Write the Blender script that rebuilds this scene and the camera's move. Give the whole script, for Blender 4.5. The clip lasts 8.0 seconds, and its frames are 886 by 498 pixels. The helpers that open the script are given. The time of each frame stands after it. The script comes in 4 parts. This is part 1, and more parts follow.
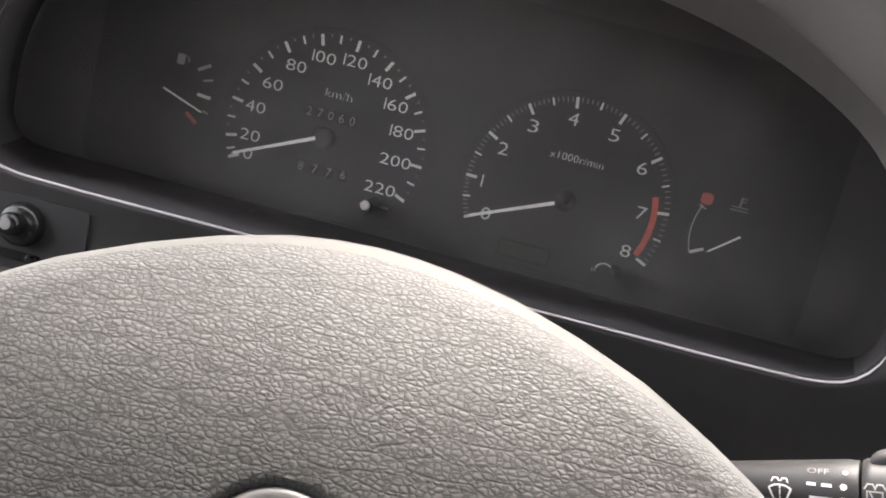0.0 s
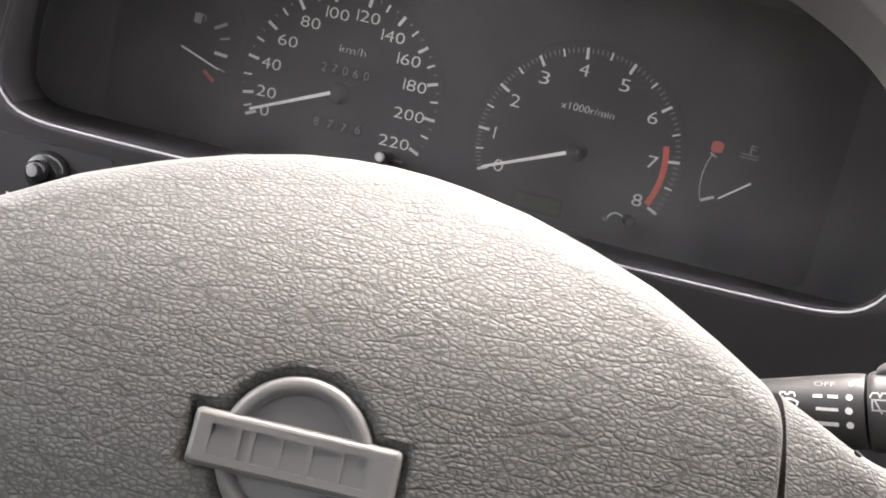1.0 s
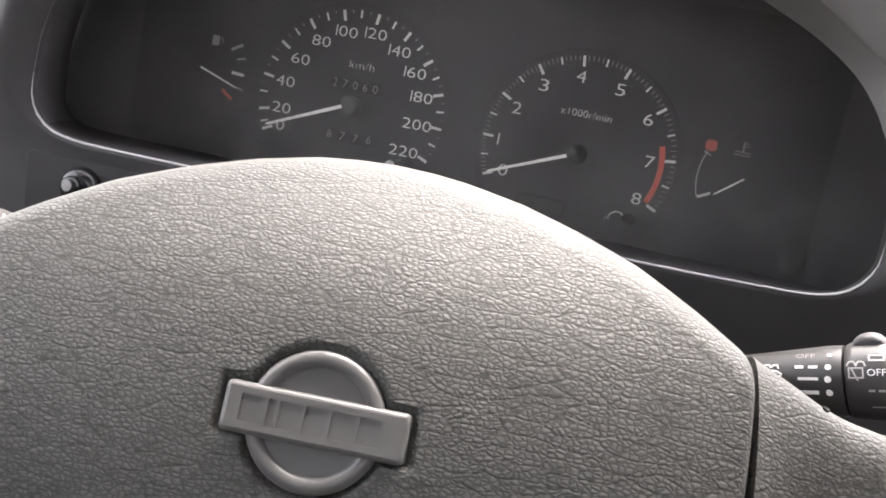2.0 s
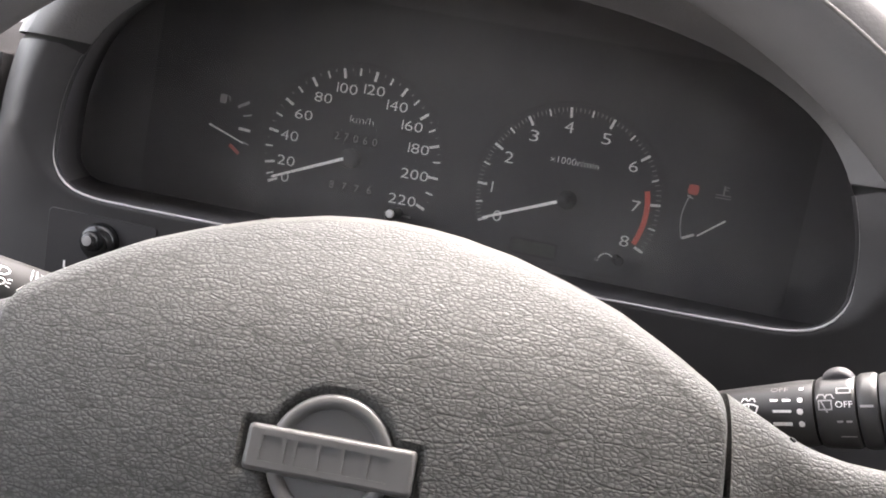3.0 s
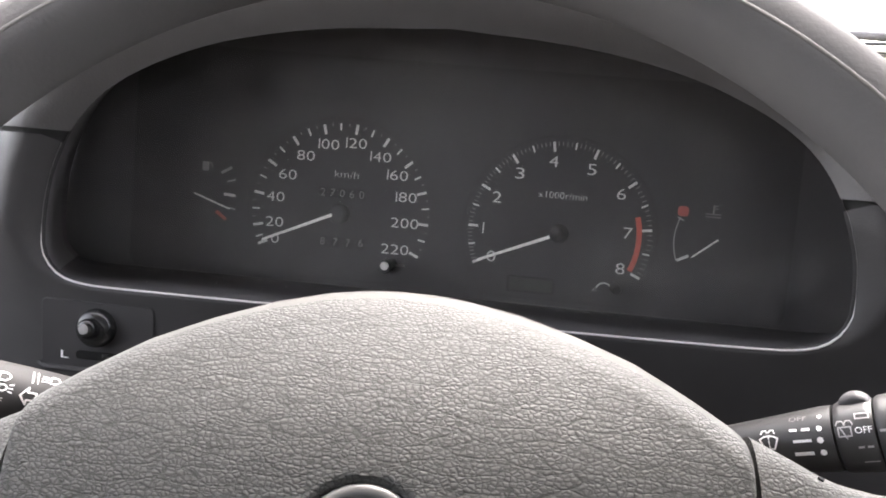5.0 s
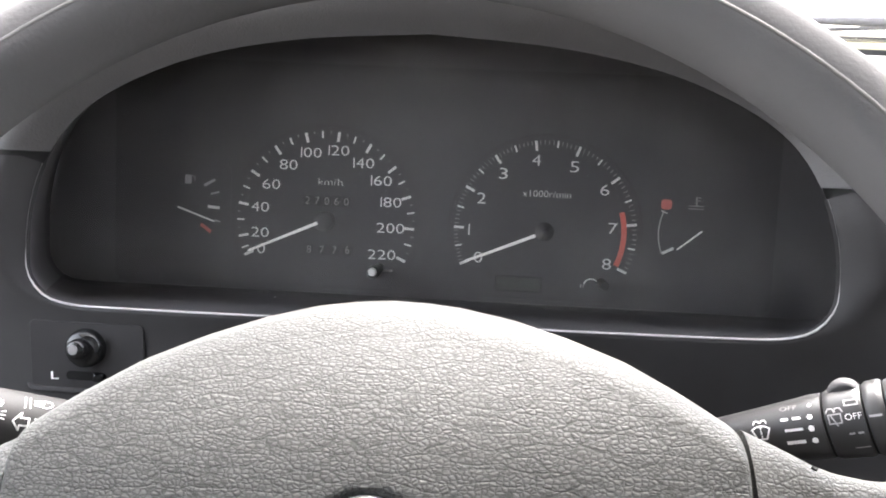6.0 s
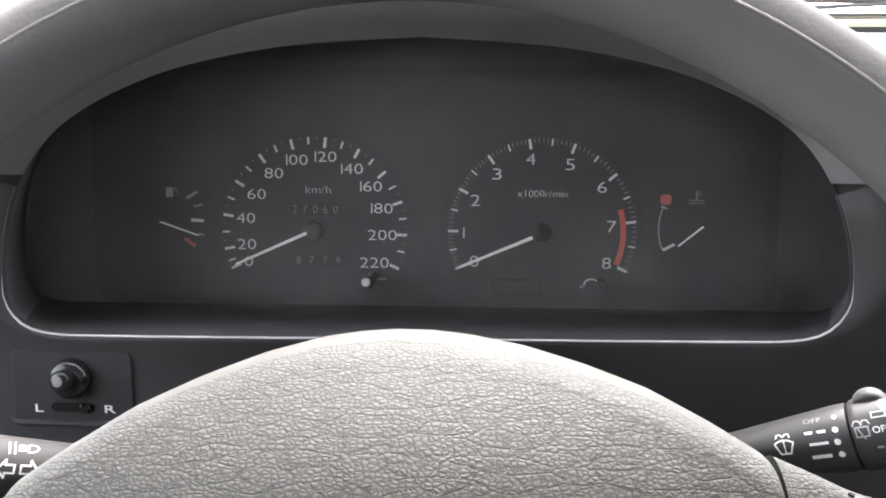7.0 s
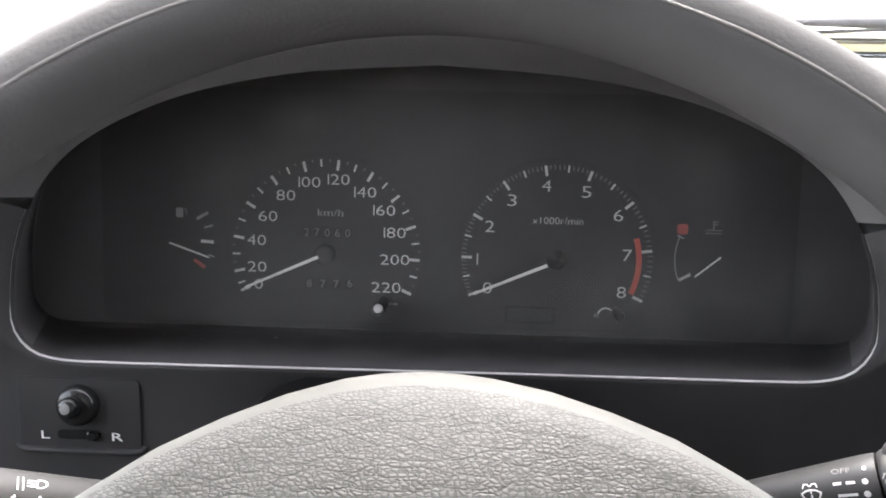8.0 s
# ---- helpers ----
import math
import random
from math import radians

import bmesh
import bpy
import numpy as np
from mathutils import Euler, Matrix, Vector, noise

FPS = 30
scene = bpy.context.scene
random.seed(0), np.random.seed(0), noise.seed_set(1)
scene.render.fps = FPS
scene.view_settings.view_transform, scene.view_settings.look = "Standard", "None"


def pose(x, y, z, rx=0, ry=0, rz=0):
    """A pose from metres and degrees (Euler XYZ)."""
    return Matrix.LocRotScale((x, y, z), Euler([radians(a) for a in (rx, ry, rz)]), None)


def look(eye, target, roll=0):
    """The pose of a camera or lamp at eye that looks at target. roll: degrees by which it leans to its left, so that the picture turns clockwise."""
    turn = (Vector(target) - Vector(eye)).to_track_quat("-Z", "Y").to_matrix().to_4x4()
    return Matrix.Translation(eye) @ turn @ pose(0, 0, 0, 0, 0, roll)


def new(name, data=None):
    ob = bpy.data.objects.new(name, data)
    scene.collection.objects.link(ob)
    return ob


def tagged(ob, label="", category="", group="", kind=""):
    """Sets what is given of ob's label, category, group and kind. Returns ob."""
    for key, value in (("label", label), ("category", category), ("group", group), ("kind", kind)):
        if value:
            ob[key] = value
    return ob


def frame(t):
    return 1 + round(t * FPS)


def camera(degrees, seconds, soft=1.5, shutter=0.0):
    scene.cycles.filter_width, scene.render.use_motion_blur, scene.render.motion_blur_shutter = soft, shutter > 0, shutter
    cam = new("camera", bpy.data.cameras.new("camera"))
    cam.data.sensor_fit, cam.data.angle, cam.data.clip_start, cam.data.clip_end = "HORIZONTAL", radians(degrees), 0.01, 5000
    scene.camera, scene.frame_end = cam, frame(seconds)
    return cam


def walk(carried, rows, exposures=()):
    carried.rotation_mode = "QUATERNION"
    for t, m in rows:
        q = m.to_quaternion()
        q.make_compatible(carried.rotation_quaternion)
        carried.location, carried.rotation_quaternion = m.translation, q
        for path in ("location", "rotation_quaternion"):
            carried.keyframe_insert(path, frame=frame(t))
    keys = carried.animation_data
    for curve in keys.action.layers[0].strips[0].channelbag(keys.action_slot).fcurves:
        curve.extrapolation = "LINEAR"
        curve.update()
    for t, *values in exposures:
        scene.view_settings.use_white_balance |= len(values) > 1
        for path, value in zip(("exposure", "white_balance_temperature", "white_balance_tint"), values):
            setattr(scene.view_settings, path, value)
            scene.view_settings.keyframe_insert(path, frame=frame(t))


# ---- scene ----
CAR = pose(0, 0, 1, -8) @ pose(0, 0, -1)      # the dashboard leans back by eight degrees
cam = camera(57.2, 8.0, soft=1.8)
PATH = [
    (0, (0.025, -0.365, 1.041), (-0.069, 1.608, 0.73), 14.5),
    (0.5, (0.029, -0.368, 1.03), (-0.074, 1.599, 0.684), 13.9),
    (1, (0.03, -0.374, 1.025), (-0.093, 1.593, 0.684), 13.7),
    (1.2, (0.029, -0.377, 1.024), (-0.0905, 1.591, 0.684), 13.65),
    (2.3, (0.038, -0.402, 1.022), (-0.16, 1.568, 0.743), 11.0),
    (2.5, (0.038, -0.408, 1.023), (-0.166, 1.566, 0.771), 10.7),
    (3, (0.037, -0.412, 1.029), (-0.149, 1.567, 0.804), 10.7),
    (3.5, (0.036, -0.413, 1.034), (-0.142, 1.567, 0.812), 9.3),
    (4, (0.034, -0.413, 1.038), (-0.143, 1.568, 0.825), 7.3),
    (4.5, (0.032, -0.41, 1.042), (-0.149, 1.571, 0.844), 5.7),
    (4.7, (0.031, -0.41, 1.042), (-0.139, 1.574, 0.864), 5.5),
    (6, (0.029, -0.411, 1.045), (-0.091, 1.577, 0.863), 2.6),
    (6.5, (0.025, -0.406, 1.05), (-0.068, 1.583, 0.853), 1.1),
    (7, (0.022, -0.397, 1.055), (-0.054, 1.589, 0.83), 0.4),
    (7.5, (0.018, -0.393, 1.062), (-0.051, 1.593, 0.834), 0.8),
    (8, (0.014, -0.391, 1.064), (-0.056, 1.597, 0.853), 1.4),
]
walk(cam, [(t, CAR @ look(eye, target, roll)) for t, eye, target, roll in PATH],
     [(0, 3.76, 6850, 13), (0.5, 4.15, 6850, 14), (1, 4.18, 6850, 14), (2.5, 3.88, 6700, 14), (3, 3.86, 6700, 14), (4, 3.7, 6650, 14), (4.5, 3.66, 6650, 14), (6, 4.2, 6450, 11), (6.5, 4.16, 6450, 11), (7, 3.92, 6450, 11), (8, 3.72, 6450, 11)])

# ---- world, sun, exposure ----
world = bpy.data.worlds.new("sky")
scene.world = world
world.use_nodes = True
wn = world.node_tree.nodes
sky = wn.new("ShaderNodeTexSky")
sky.sky_type, sky.sun_disc = "NISHITA", False
sky.sun_elevation, sky.sun_rotation = radians(59), radians(13)
sky.air_density, sky.dust_density = 1.0, 3.0
haze = wn.new("ShaderNodeHueSaturation")                      # thin overcast: little blue left
haze.inputs["Saturation"].default_value = 0.3
world.node_tree.links.new(sky.outputs[0], haze.inputs["Color"])
world.node_tree.links.new(haze.outputs[0], wn["Background"].inputs[0])
wn["Background"].inputs[1].default_value = 0.135
sun_data = bpy.data.lights.new("sun", "SUN")
sun_data.energy, sun_data.angle, sun_data.color = 1.35, radians(35), (1.0, 0.95, 0.88)
sun = new("sun", sun_data)
sun.matrix_world = look((0, 0, 0), (-0.12, -0.50, -0.85))


# ---- materials ----
def mat(name, color, rough=0.5, metal=0.0, vary=0.12, scale=60.0, bump=0.0, bump_scale=900.0, spec=0.5, coat=0.0):
    m = bpy.data.materials.new(name)
    m.use_nodes = True
    nt = m.node_tree
    b = nt.nodes["Principled BSDF"]
    b.inputs["Roughness"].default_value, b.inputs["Metallic"].default_value = rough, metal
    b.inputs["Specular IOR Level"].default_value, b.inputs["Coat Weight"].default_value = spec, coat
    tc = nt.nodes.new("ShaderNodeTexCoord")
    big = nt.nodes.new("ShaderNodeTexNoise")
    big.inputs["Scale"].default_value, big.inputs["Detail"].default_value = scale, 6
    nt.links.new(tc.outputs["Object"], big.inputs["Vector"])
    ramp = nt.nodes.new("ShaderNodeMix")
    ramp.data_type = "RGBA"
    ramp.inputs[6].default_value = (*[c * (1 - vary) for c in color], 1)
    ramp.inputs[7].default_value = (*[min(1, c * (1 + vary)) for c in color], 1)
    nt.links.new(big.outputs[0], ramp.inputs[0])
    nt.links.new(ramp.outputs[2], b.inputs["Base Color"])
    if bump:
        fine = nt.nodes.new("ShaderNodeTexNoise")
        fine.inputs["Scale"].default_value, fine.inputs["Detail"].default_value = bump_scale, 3
        nt.links.new(tc.outputs["Object"], fine.inputs["Vector"])
        bp = nt.nodes.new("ShaderNodeBump")
        bp.inputs["Strength"].default_value, bp.inputs["Distance"].default_value = bump, 0.0004
        nt.links.new(fine.outputs[0], bp.inputs["Height"])
        nt.links.new(bp.outputs[0], b.inputs["Normal"])
    return m


def leather(name, color, cell, depth, rough):
    """Moulded grain: pebbles parted by thin creases, longer wrinkles across them, over a slow swell."""
    m = bpy.data.materials.new(name)
    m.use_nodes = True
    nt = m.node_tree
    b = nt.nodes["Principled BSDF"]
    link = nt.links.new
    tc = nt.nodes.new("ShaderNodeTexCoord")

    def value(kind, x, y, clamp=False):
        n = nt.nodes.new("ShaderNodeMath")
        n.operation, n.use_clamp = kind, clamp
        for k, q in enumerate((x, y)):
            if isinstance(q, (int, float)):
                n.inputs[k].default_value = q
            else:
                link(q, n.inputs[k])
        return n.outputs[0]

    def noise_of(scale, detail):
        n = nt.nodes.new("ShaderNodeTexNoise")
        n.inputs["Scale"].default_value, n.inputs["Detail"].default_value = scale, detail
        link(tc.outputs["Object"], n.inputs["Vector"])
        return n

    def cells(size, warp, stretch, edge):
        """Height of cells: 0 in the creases, 1 on the tops."""
        sub, sc, add = (nt.nodes.new("ShaderNodeVectorMath") for _ in range(3))
        sub.operation, sc.operation = "SUBTRACT", "SCALE"
        sub.inputs[1].default_value = (0.5, 0.5, 0.5)
        link(noise_of(0.6 / size, 3).outputs["Color"], sub.inputs[0])
        sc.inputs["Scale"].default_value = size * warp
        link(sub.outputs[0], sc.inputs[0])
        link(tc.outputs["Object"], add.inputs[0])
        link(sc.outputs[0], add.inputs[1])
        mp = nt.nodes.new("ShaderNodeMapping")
        mp.inputs["Scale"].default_value = stretch
        link(add.outputs[0], mp.inputs["Vector"])
        v = nt.nodes.new("ShaderNodeTexVoronoi")
        v.feature = "DISTANCE_TO_EDGE"
        v.inputs["Scale"].default_value, v.inputs["Randomness"].default_value = 1 / size, 0.88
        link(mp.outputs[0], v.inputs["Vector"])
        r = nt.nodes.new("ShaderNodeMapRange")
        r.inputs["From Max"].default_value = edge
        link(v.outputs["Distance"], r.inputs["Value"])
        return value("POWER", r.outputs[0], 0.85)

    pebble = cells(cell, 0.3, (0.76, 1.1, 1.0), 0.40)
    wrinkle = cells(cell * 3.2, 0.4, (0.38, 1.25, 0.5), 0.10)
    fine = cells(cell * 0.45, 0.6, (1.0, 1.0, 1.0), 0.3)
    soft_ = nt.nodes.new("ShaderNodeMapRange")               # some patches are grained less deeply
    soft_.inputs["From Min"].default_value, soft_.inputs["From Max"].default_value = 0.35, 0.65
    soft_.inputs["To Min"].default_value = 0.55
    link(noise_of(0.12 / cell, 3).outputs[0], soft_.inputs["Value"])
    h = value("MULTIPLY", value("MULTIPLY", pebble, 0.85), soft_.outputs[0])
    h = value("ADD", h, value("MULTIPLY", wrinkle, 0.42))
    h = value("ADD", h, value("MULTIPLY", fine, 0.07))
    h = value("ADD", h, value("MULTIPLY", noise_of(0.3 / cell, 3).outputs[0], 0.7))
    bp = nt.nodes.new("ShaderNodeBump")
    bp.inputs["Strength"].default_value, bp.inputs["Distance"].default_value = 1.0, depth
    link(h, bp.inputs["Height"])
    link(bp.outputs[0], b.inputs["Normal"])
    mix = nt.nodes.new("ShaderNodeMix")
    mix.data_type = "RGBA"
    mix.inputs[6].default_value = (*[c * 0.86 for c in color], 1)
    mix.inputs[7].default_value = (*[c * 1.14 for c in color], 1)
    link(noise_of(22, 5).outputs[0], mix.inputs[0])
    crease_mix = nt.nodes.new("ShaderNodeMix")                      # darker colour in the creases
    crease_mix.data_type = "RGBA"
    crease_mix.inputs[6].default_value = (*[c * 0.40 for c in color], 1)
    link(mix.outputs[2], crease_mix.inputs[7])
    link(value("MULTIPLY", value("ADD", value("MULTIPLY", pebble, 1.5), 0.15, True), value("ADD", value("MULTIPLY", wrinkle, 0.5), 0.6, True), True), crease_mix.inputs[0])
    link(crease_mix.outputs[2], b.inputs["Base Color"])
    b.inputs["Roughness"].default_value = rough
    b.inputs["Specular IOR Level"].default_value = 0.32
    return m


def clear(name, dust, smear=0.0):
    """A clear pane with a film of dust, which on the lens doubles as haze."""
    m = bpy.data.materials.new(name)
    m.use_nodes = True
    nt = m.node_tree
    nt.nodes.remove(nt.nodes["Principled BSDF"])
    out = nt.nodes["Material Output"]
    tr, gl, df = (nt.nodes.new("ShaderNodeBsdf" + k) for k in ("Transparent", "Glossy", "Diffuse"))
    gl.inputs["Roughness"].default_value = 0.03
    df.inputs["Color"].default_value = (0.6, 0.58, 0.55, 1)
    fr = nt.nodes.new("ShaderNodeFresnel")
    fr.inputs[0].default_value = 1.06
    a, c = nt.nodes.new("ShaderNodeMixShader"), nt.nodes.new("ShaderNodeMixShader")
    nt.links.new(fr.outputs[0], a.inputs[0])
    nt.links.new(tr.outputs[0], a.inputs[1])
    nt.links.new(gl.outputs[0], a.inputs[2])
    tc = nt.nodes.new("ShaderNodeTexCoord")
    n = nt.nodes.new("ShaderNodeTexNoise")
    n.inputs["Scale"].default_value, n.inputs["Detail"].default_value = 30, 8
    nt.links.new(tc.outputs["Object"], n.inputs["Vector"])
    r = nt.nodes.new("ShaderNodeMapRange")
    r.inputs["From Min"].default_value, r.inputs["From Max"].default_value = 0.3, 0.8
    r.inputs["To Min"].default_value, r.inputs["To Max"].default_value = dust * 0.6, dust * 1.6
    nt.links.new(n.outputs[0], r.inputs["Value"])
    xyz = nt.nodes.new("ShaderNodeSeparateXYZ")               # wiped smears low on the pane
    nt.links.new(tc.outputs["Object"], xyz.inputs[0])
    low_ = nt.nodes.new("ShaderNodeMapRange")
    low_.inputs["From Min"].default_value, low_.inputs["From Max"].default_value = 0.040, 0.004
    nt.links.new(xyz.outputs["Y"], low_.inputs["Value"])
    n2 = nt.nodes.new("ShaderNodeTexNoise")
    n2.inputs["Scale"].default_value, n2.inputs["Detail"].default_value, n2.inputs["Distortion"].default_value = 45, 6, 1.5
    nt.links.new(tc.outputs["Object"], n2.inputs["Vector"])
    sm = nt.nodes.new("ShaderNodeMapRange")
    sm.inputs["From Min"].default_value, sm.inputs["From Max"].default_value = 0.38, 0.8
    sm.inputs["To Min"].default_value, sm.inputs["To Max"].default_value = smear * 0.1, smear
    nt.links.new(n2.outputs[0], sm.inputs["Value"])
    both = nt.nodes.new("ShaderNodeMath")
    both.operation = "MULTIPLY_ADD"
    nt.links.new(low_.outputs[0], both.inputs[0])
    nt.links.new(sm.outputs[0], both.inputs[1])
    nt.links.new(r.outputs[0], both.inputs[2])
    nt.links.new(both.outputs[0], c.inputs[0])
    nt.links.new(a.outputs[0], c.inputs[1])
    nt.links.new(df.outputs[0], c.inputs[2])
    nt.links.new(c.outputs[0], out.inputs["Surface"])
    return m


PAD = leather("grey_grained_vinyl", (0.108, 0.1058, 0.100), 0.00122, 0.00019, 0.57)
PADEDGE = mat("smooth_grey_vinyl", (0.112, 0.1095, 0.1035), 0.55, vary=0.08, scale=120, bump=0.12, bump_scale=1400, spec=0.3)
COLUMN = mat("dull_plastic_and_gap", (0.02, 0.0195, 0.0202), 0.8, vary=0.1, spec=0.1)
RIM = mat("dark_grained_rim_vinyl", (0.130, 0.1255, 0.127), 0.9, scale=35, bump=0.3, bump_scale=650, spec=0.06)
DASH = mat("charcoal_plastic", (0.058, 0.0553, 0.0585), 0.55, bump=0.35, bump_scale=1500, spec=0.25)
LIP = mat("dark_visor_lip", (0.078, 0.0748, 0.0764), 0.5, bump=0.4, bump_scale=1100)
VISOR = mat("grained_dash_skin", (0.074, 0.0708, 0.0724), 0.5, bump=0.4, bump_scale=1100)
BEZEL = mat("bezel_plastic", (0.045, 0.0434, 0.0449), 0.45, bump=0.2, bump_scale=1500, spec=0.25)
SEAM = mat("worn_brown_seam", (0.104, 0.0975, 0.0945), 0.5, vary=0.3, scale=90, bump=0.3, bump_scale=900)
# One well plastic: walls coloured lighter, floor darker, in place of light and shade.
HOUSING = mat("well_plastic_lifted", (0.135, 0.1295, 0.1345), 0.8, bump=0.4, bump_scale=1300, spec=0.15)
FLOOR = mat("well_plastic_shaded", (0.078, 0.0748, 0.0772), 0.85, vary=0.2, scale=50, bump=0.4, bump_scale=1300, spec=0.12)
BACK = mat("grey_back_plate", (0.084, 0.08, 0.0845), 0.8, vary=0.1, scale=40, spec=0.15)
FACE = mat("black_dial", (0.052, 0.049, 0.0532), 0.75, vary=0.2, scale=40, spec=0.25)
MASK = mat("dial_mask", (0.054, 0.051, 0.0554), 0.7, vary=0.2, scale=40, spec=0.25)
WHITE = mat("white_print", (0.66, 0.647, 0.638), 0.6, vary=0.08)
BRIGHT = mat("bright_print", (0.88, 0.87, 0.86), 0.6, vary=0.08)
DIM = mat("grey_print", (0.36, 0.35, 0.35), 0.6, vary=0.15)
FAINT = mat("faint_print", (0.2, 0.19, 0.19), 0.6, vary=0.15)
RED = mat("red_print", (0.58, 0.11, 0.08), 0.6, vary=0.1)
DULLRED = mat("faded_red_print", (0.48, 0.12, 0.1), 0.6, vary=0.15)
PLATE = mat("switch_plate_plastic", (0.043, 0.0413, 0.0428), 0.6, bump=0.2, bump_scale=1500, spec=0.15)
NEEDLE = mat("white_needle", (0.9, 0.885, 0.86), 0.5, vary=0.05)
# Highlight along the opening's edge, put into the colour.
EDGE = mat("painted_glint", (0.5, 0.49, 0.485), 0.22, vary=0.15, scale=120)
HUB = mat("matt_black", (0.03, 0.03, 0.03), 0.85, vary=0.15, spec=0.2)
BOSS = mat("needle_boss", (0.05, 0.0472, 0.0510), 0.8, vary=0.1, spec=0.2)
PALEBOSS = mat("worn_needle_boss", (0.066, 0.0625, 0.0665), 0.8, vary=0.1, spec=0.2)
BLACK = mat("black_plastic", (0.027, 0.0265, 0.0275), 0.42, vary=0.15)
GLOSSY = mat("glossy_black_plastic", (0.014, 0.014, 0.0143), 0.22, vary=0.1)
# Stalk plastic paled to stand for window light on the lamp stalk.
LITSTALK = mat("stalk_plastic_lit", (0.055, 0.053, 0.0535), 0.65, bump=0.15, bump_scale=1600, spec=0.3)
STALK = mat("stalk_plastic", (0.033, 0.0322, 0.033), 0.4, bump=0.15, bump_scale=1600)
EMBLEM = mat("emblem_plastic", (0.105, 0.1015, 0.099), 0.36, vary=0.1)
LCD = mat("lcd_window", (0.05, 0.051, 0.048), 0.6, vary=0.1, spec=0.2)
# Dust film thickened so that its grey also stands for veiling glare.
LENS = clear("dusty_hazed_lens", 0.038, 0.085)
GLASS = clear("windscreen_glass", 0.01)
DUST = mat("dust", (0.5, 0.49, 0.47), 0.9)
LINER = mat("roof_lining", (0.3, 0.288, 0.276), 0.9, bump=0.3, bump_scale=700)
TRIM = mat("door_trim", (0.10, 0.097, 0.094), 0.7, bump=0.4, bump_scale=900)
CARPET = mat("carpet", (0.06, 0.058, 0.057), 0.95, bump=0.8, bump_scale=500)
PAINT = mat("pale_car_paint", (0.7, 0.66, 0.52), 0.25, vary=0.03, coat=0.6)
WIPER = mat("faded_grey_rubber", (0.11, 0.108, 0.112), 0.7)
RUBBER = mat("black_rubber", (0.02, 0.02, 0.02), 0.6)
CONCRETE = mat("pale_concrete", (0.42, 0.4, 0.37), 0.9, vary=0.2, scale=1.5, bump=0.5, bump_scale=40)
YELLOW = mat("cream_plastic", (0.78, 0.71, 0.47), 0.9, vary=0.12, scale=2)
GREYBAND = mat("grey_grille", (0.15, 0.147, 0.145), 0.9, vary=0.12, scale=2)


# ---- building helpers ----
def thing(name, m, label, category, group="", kind=""):
    ob = new(name)
    ob.matrix_world = m
    ob.empty_display_size = 0.02
    return tagged(ob, label, category, group, kind)


def part(name, bm, material, parent=None, label="", smooth=True):
    me = bpy.data.meshes.new(name)
    bmesh.ops.recalc_face_normals(bm, faces=bm.faces[:])
    bm.to_mesh(me)
    bm.free()
    me.materials.append(material)
    if smooth:
        for p in me.polygons:
            p.use_smooth = True
        me.set_sharp_from_angle(angle=radians(38))
    ob = new(name, me)
    ob.parent = parent
    return tagged(ob, label)


def again(ob, m=None):
    """One more object on the same mesh, under the same thing."""
    o = new(ob.name.split(".")[0], ob.data)
    o.parent = ob.parent
    if m is not None:
        o.matrix_local = m
    return o


def skin(rings, close_u=True, cap=False):
    """A surface through rings of points."""
    bm = bmesh.new()
    rows = [[bm.verts.new(p) for p in r] for r in rings]
    n = len(rows[0])
    for a, b in zip(rows, rows[1:]):
        for i in range(n if close_u else n - 1):
            j = (i + 1) % n
            bm.faces.new((a[i], a[j], b[j], b[i]))
    if cap:
        bm.faces.new(rows[0])
        bm.faces.new(rows[-1][::-1])
    return bm


def slab(outline, z0, z1, bevel=0.0):
    """A plate with that outline (x, y), from z0 to z1, its upper edge eased."""
    rings = [[(x, y, z0) for x, y in outline]]
    if bevel:
        cx = sum(p[0] for p in outline) / len(outline)
        cy = sum(p[1] for p in outline) / len(outline)
        big = max(math.hypot(x - cx, y - cy) for x, y in outline)
        f = 1 - bevel / big
        rings += [[(x, y, z1 - bevel) for x, y in outline], [(cx + (x - cx) * f, cy + (y - cy) * f, z1) for x, y in outline]]
    else:
        rings.append([(x, y, z1) for x, y in outline])
    return skin(rings, True, True)


def box(x0, y0, z0, x1, y1, z1, bevel=0.0):
    bm = bmesh.new()
    bmesh.ops.create_cube(bm, size=1)
    for v in bm.verts:
        v.co = ((x0 + x1) / 2 + v.co.x * (x1 - x0), (y0 + y1) / 2 + v.co.y * (y1 - y0), (z0 + z1) / 2 + v.co.z * (z1 - z0))
    if bevel:
        bmesh.ops.bevel(bm, geom=bm.edges[:], offset=bevel, segments=2, affect="EDGES")
    return bm


def rounded(x0, y0, x1, y1, r, n=6):
    out = []
    for cx, cy, a0 in ((x1 - r, y1 - r, 0), (x0 + r, y1 - r, 90), (x0 + r, y0 + r, 180), (x1 - r, y0 + r, 270)):
        out += [(cx + r * math.cos(radians(a0 + 90 * k / n)), cy + r * math.sin(radians(a0 + 90 * k / n))) for k in range(n + 1)]
    return out


def disc(x, y, r, n=32):
    return [(x + r * math.cos(2 * math.pi * k / n), y + r * math.sin(2 * math.pi * k / n)) for k in range(n)]


def arcband(cx, cy, r0, r1, a0, a1, n=40):
    ang = [radians(a0 + (a1 - a0) * k / n) for k in range(n + 1)]
    return [(cx + r1 * math.cos(a), cy + r1 * math.sin(a)) for a in ang] + [(cx + r0 * math.cos(a), cy + r0 * math.sin(a)) for a in reversed(ang)]


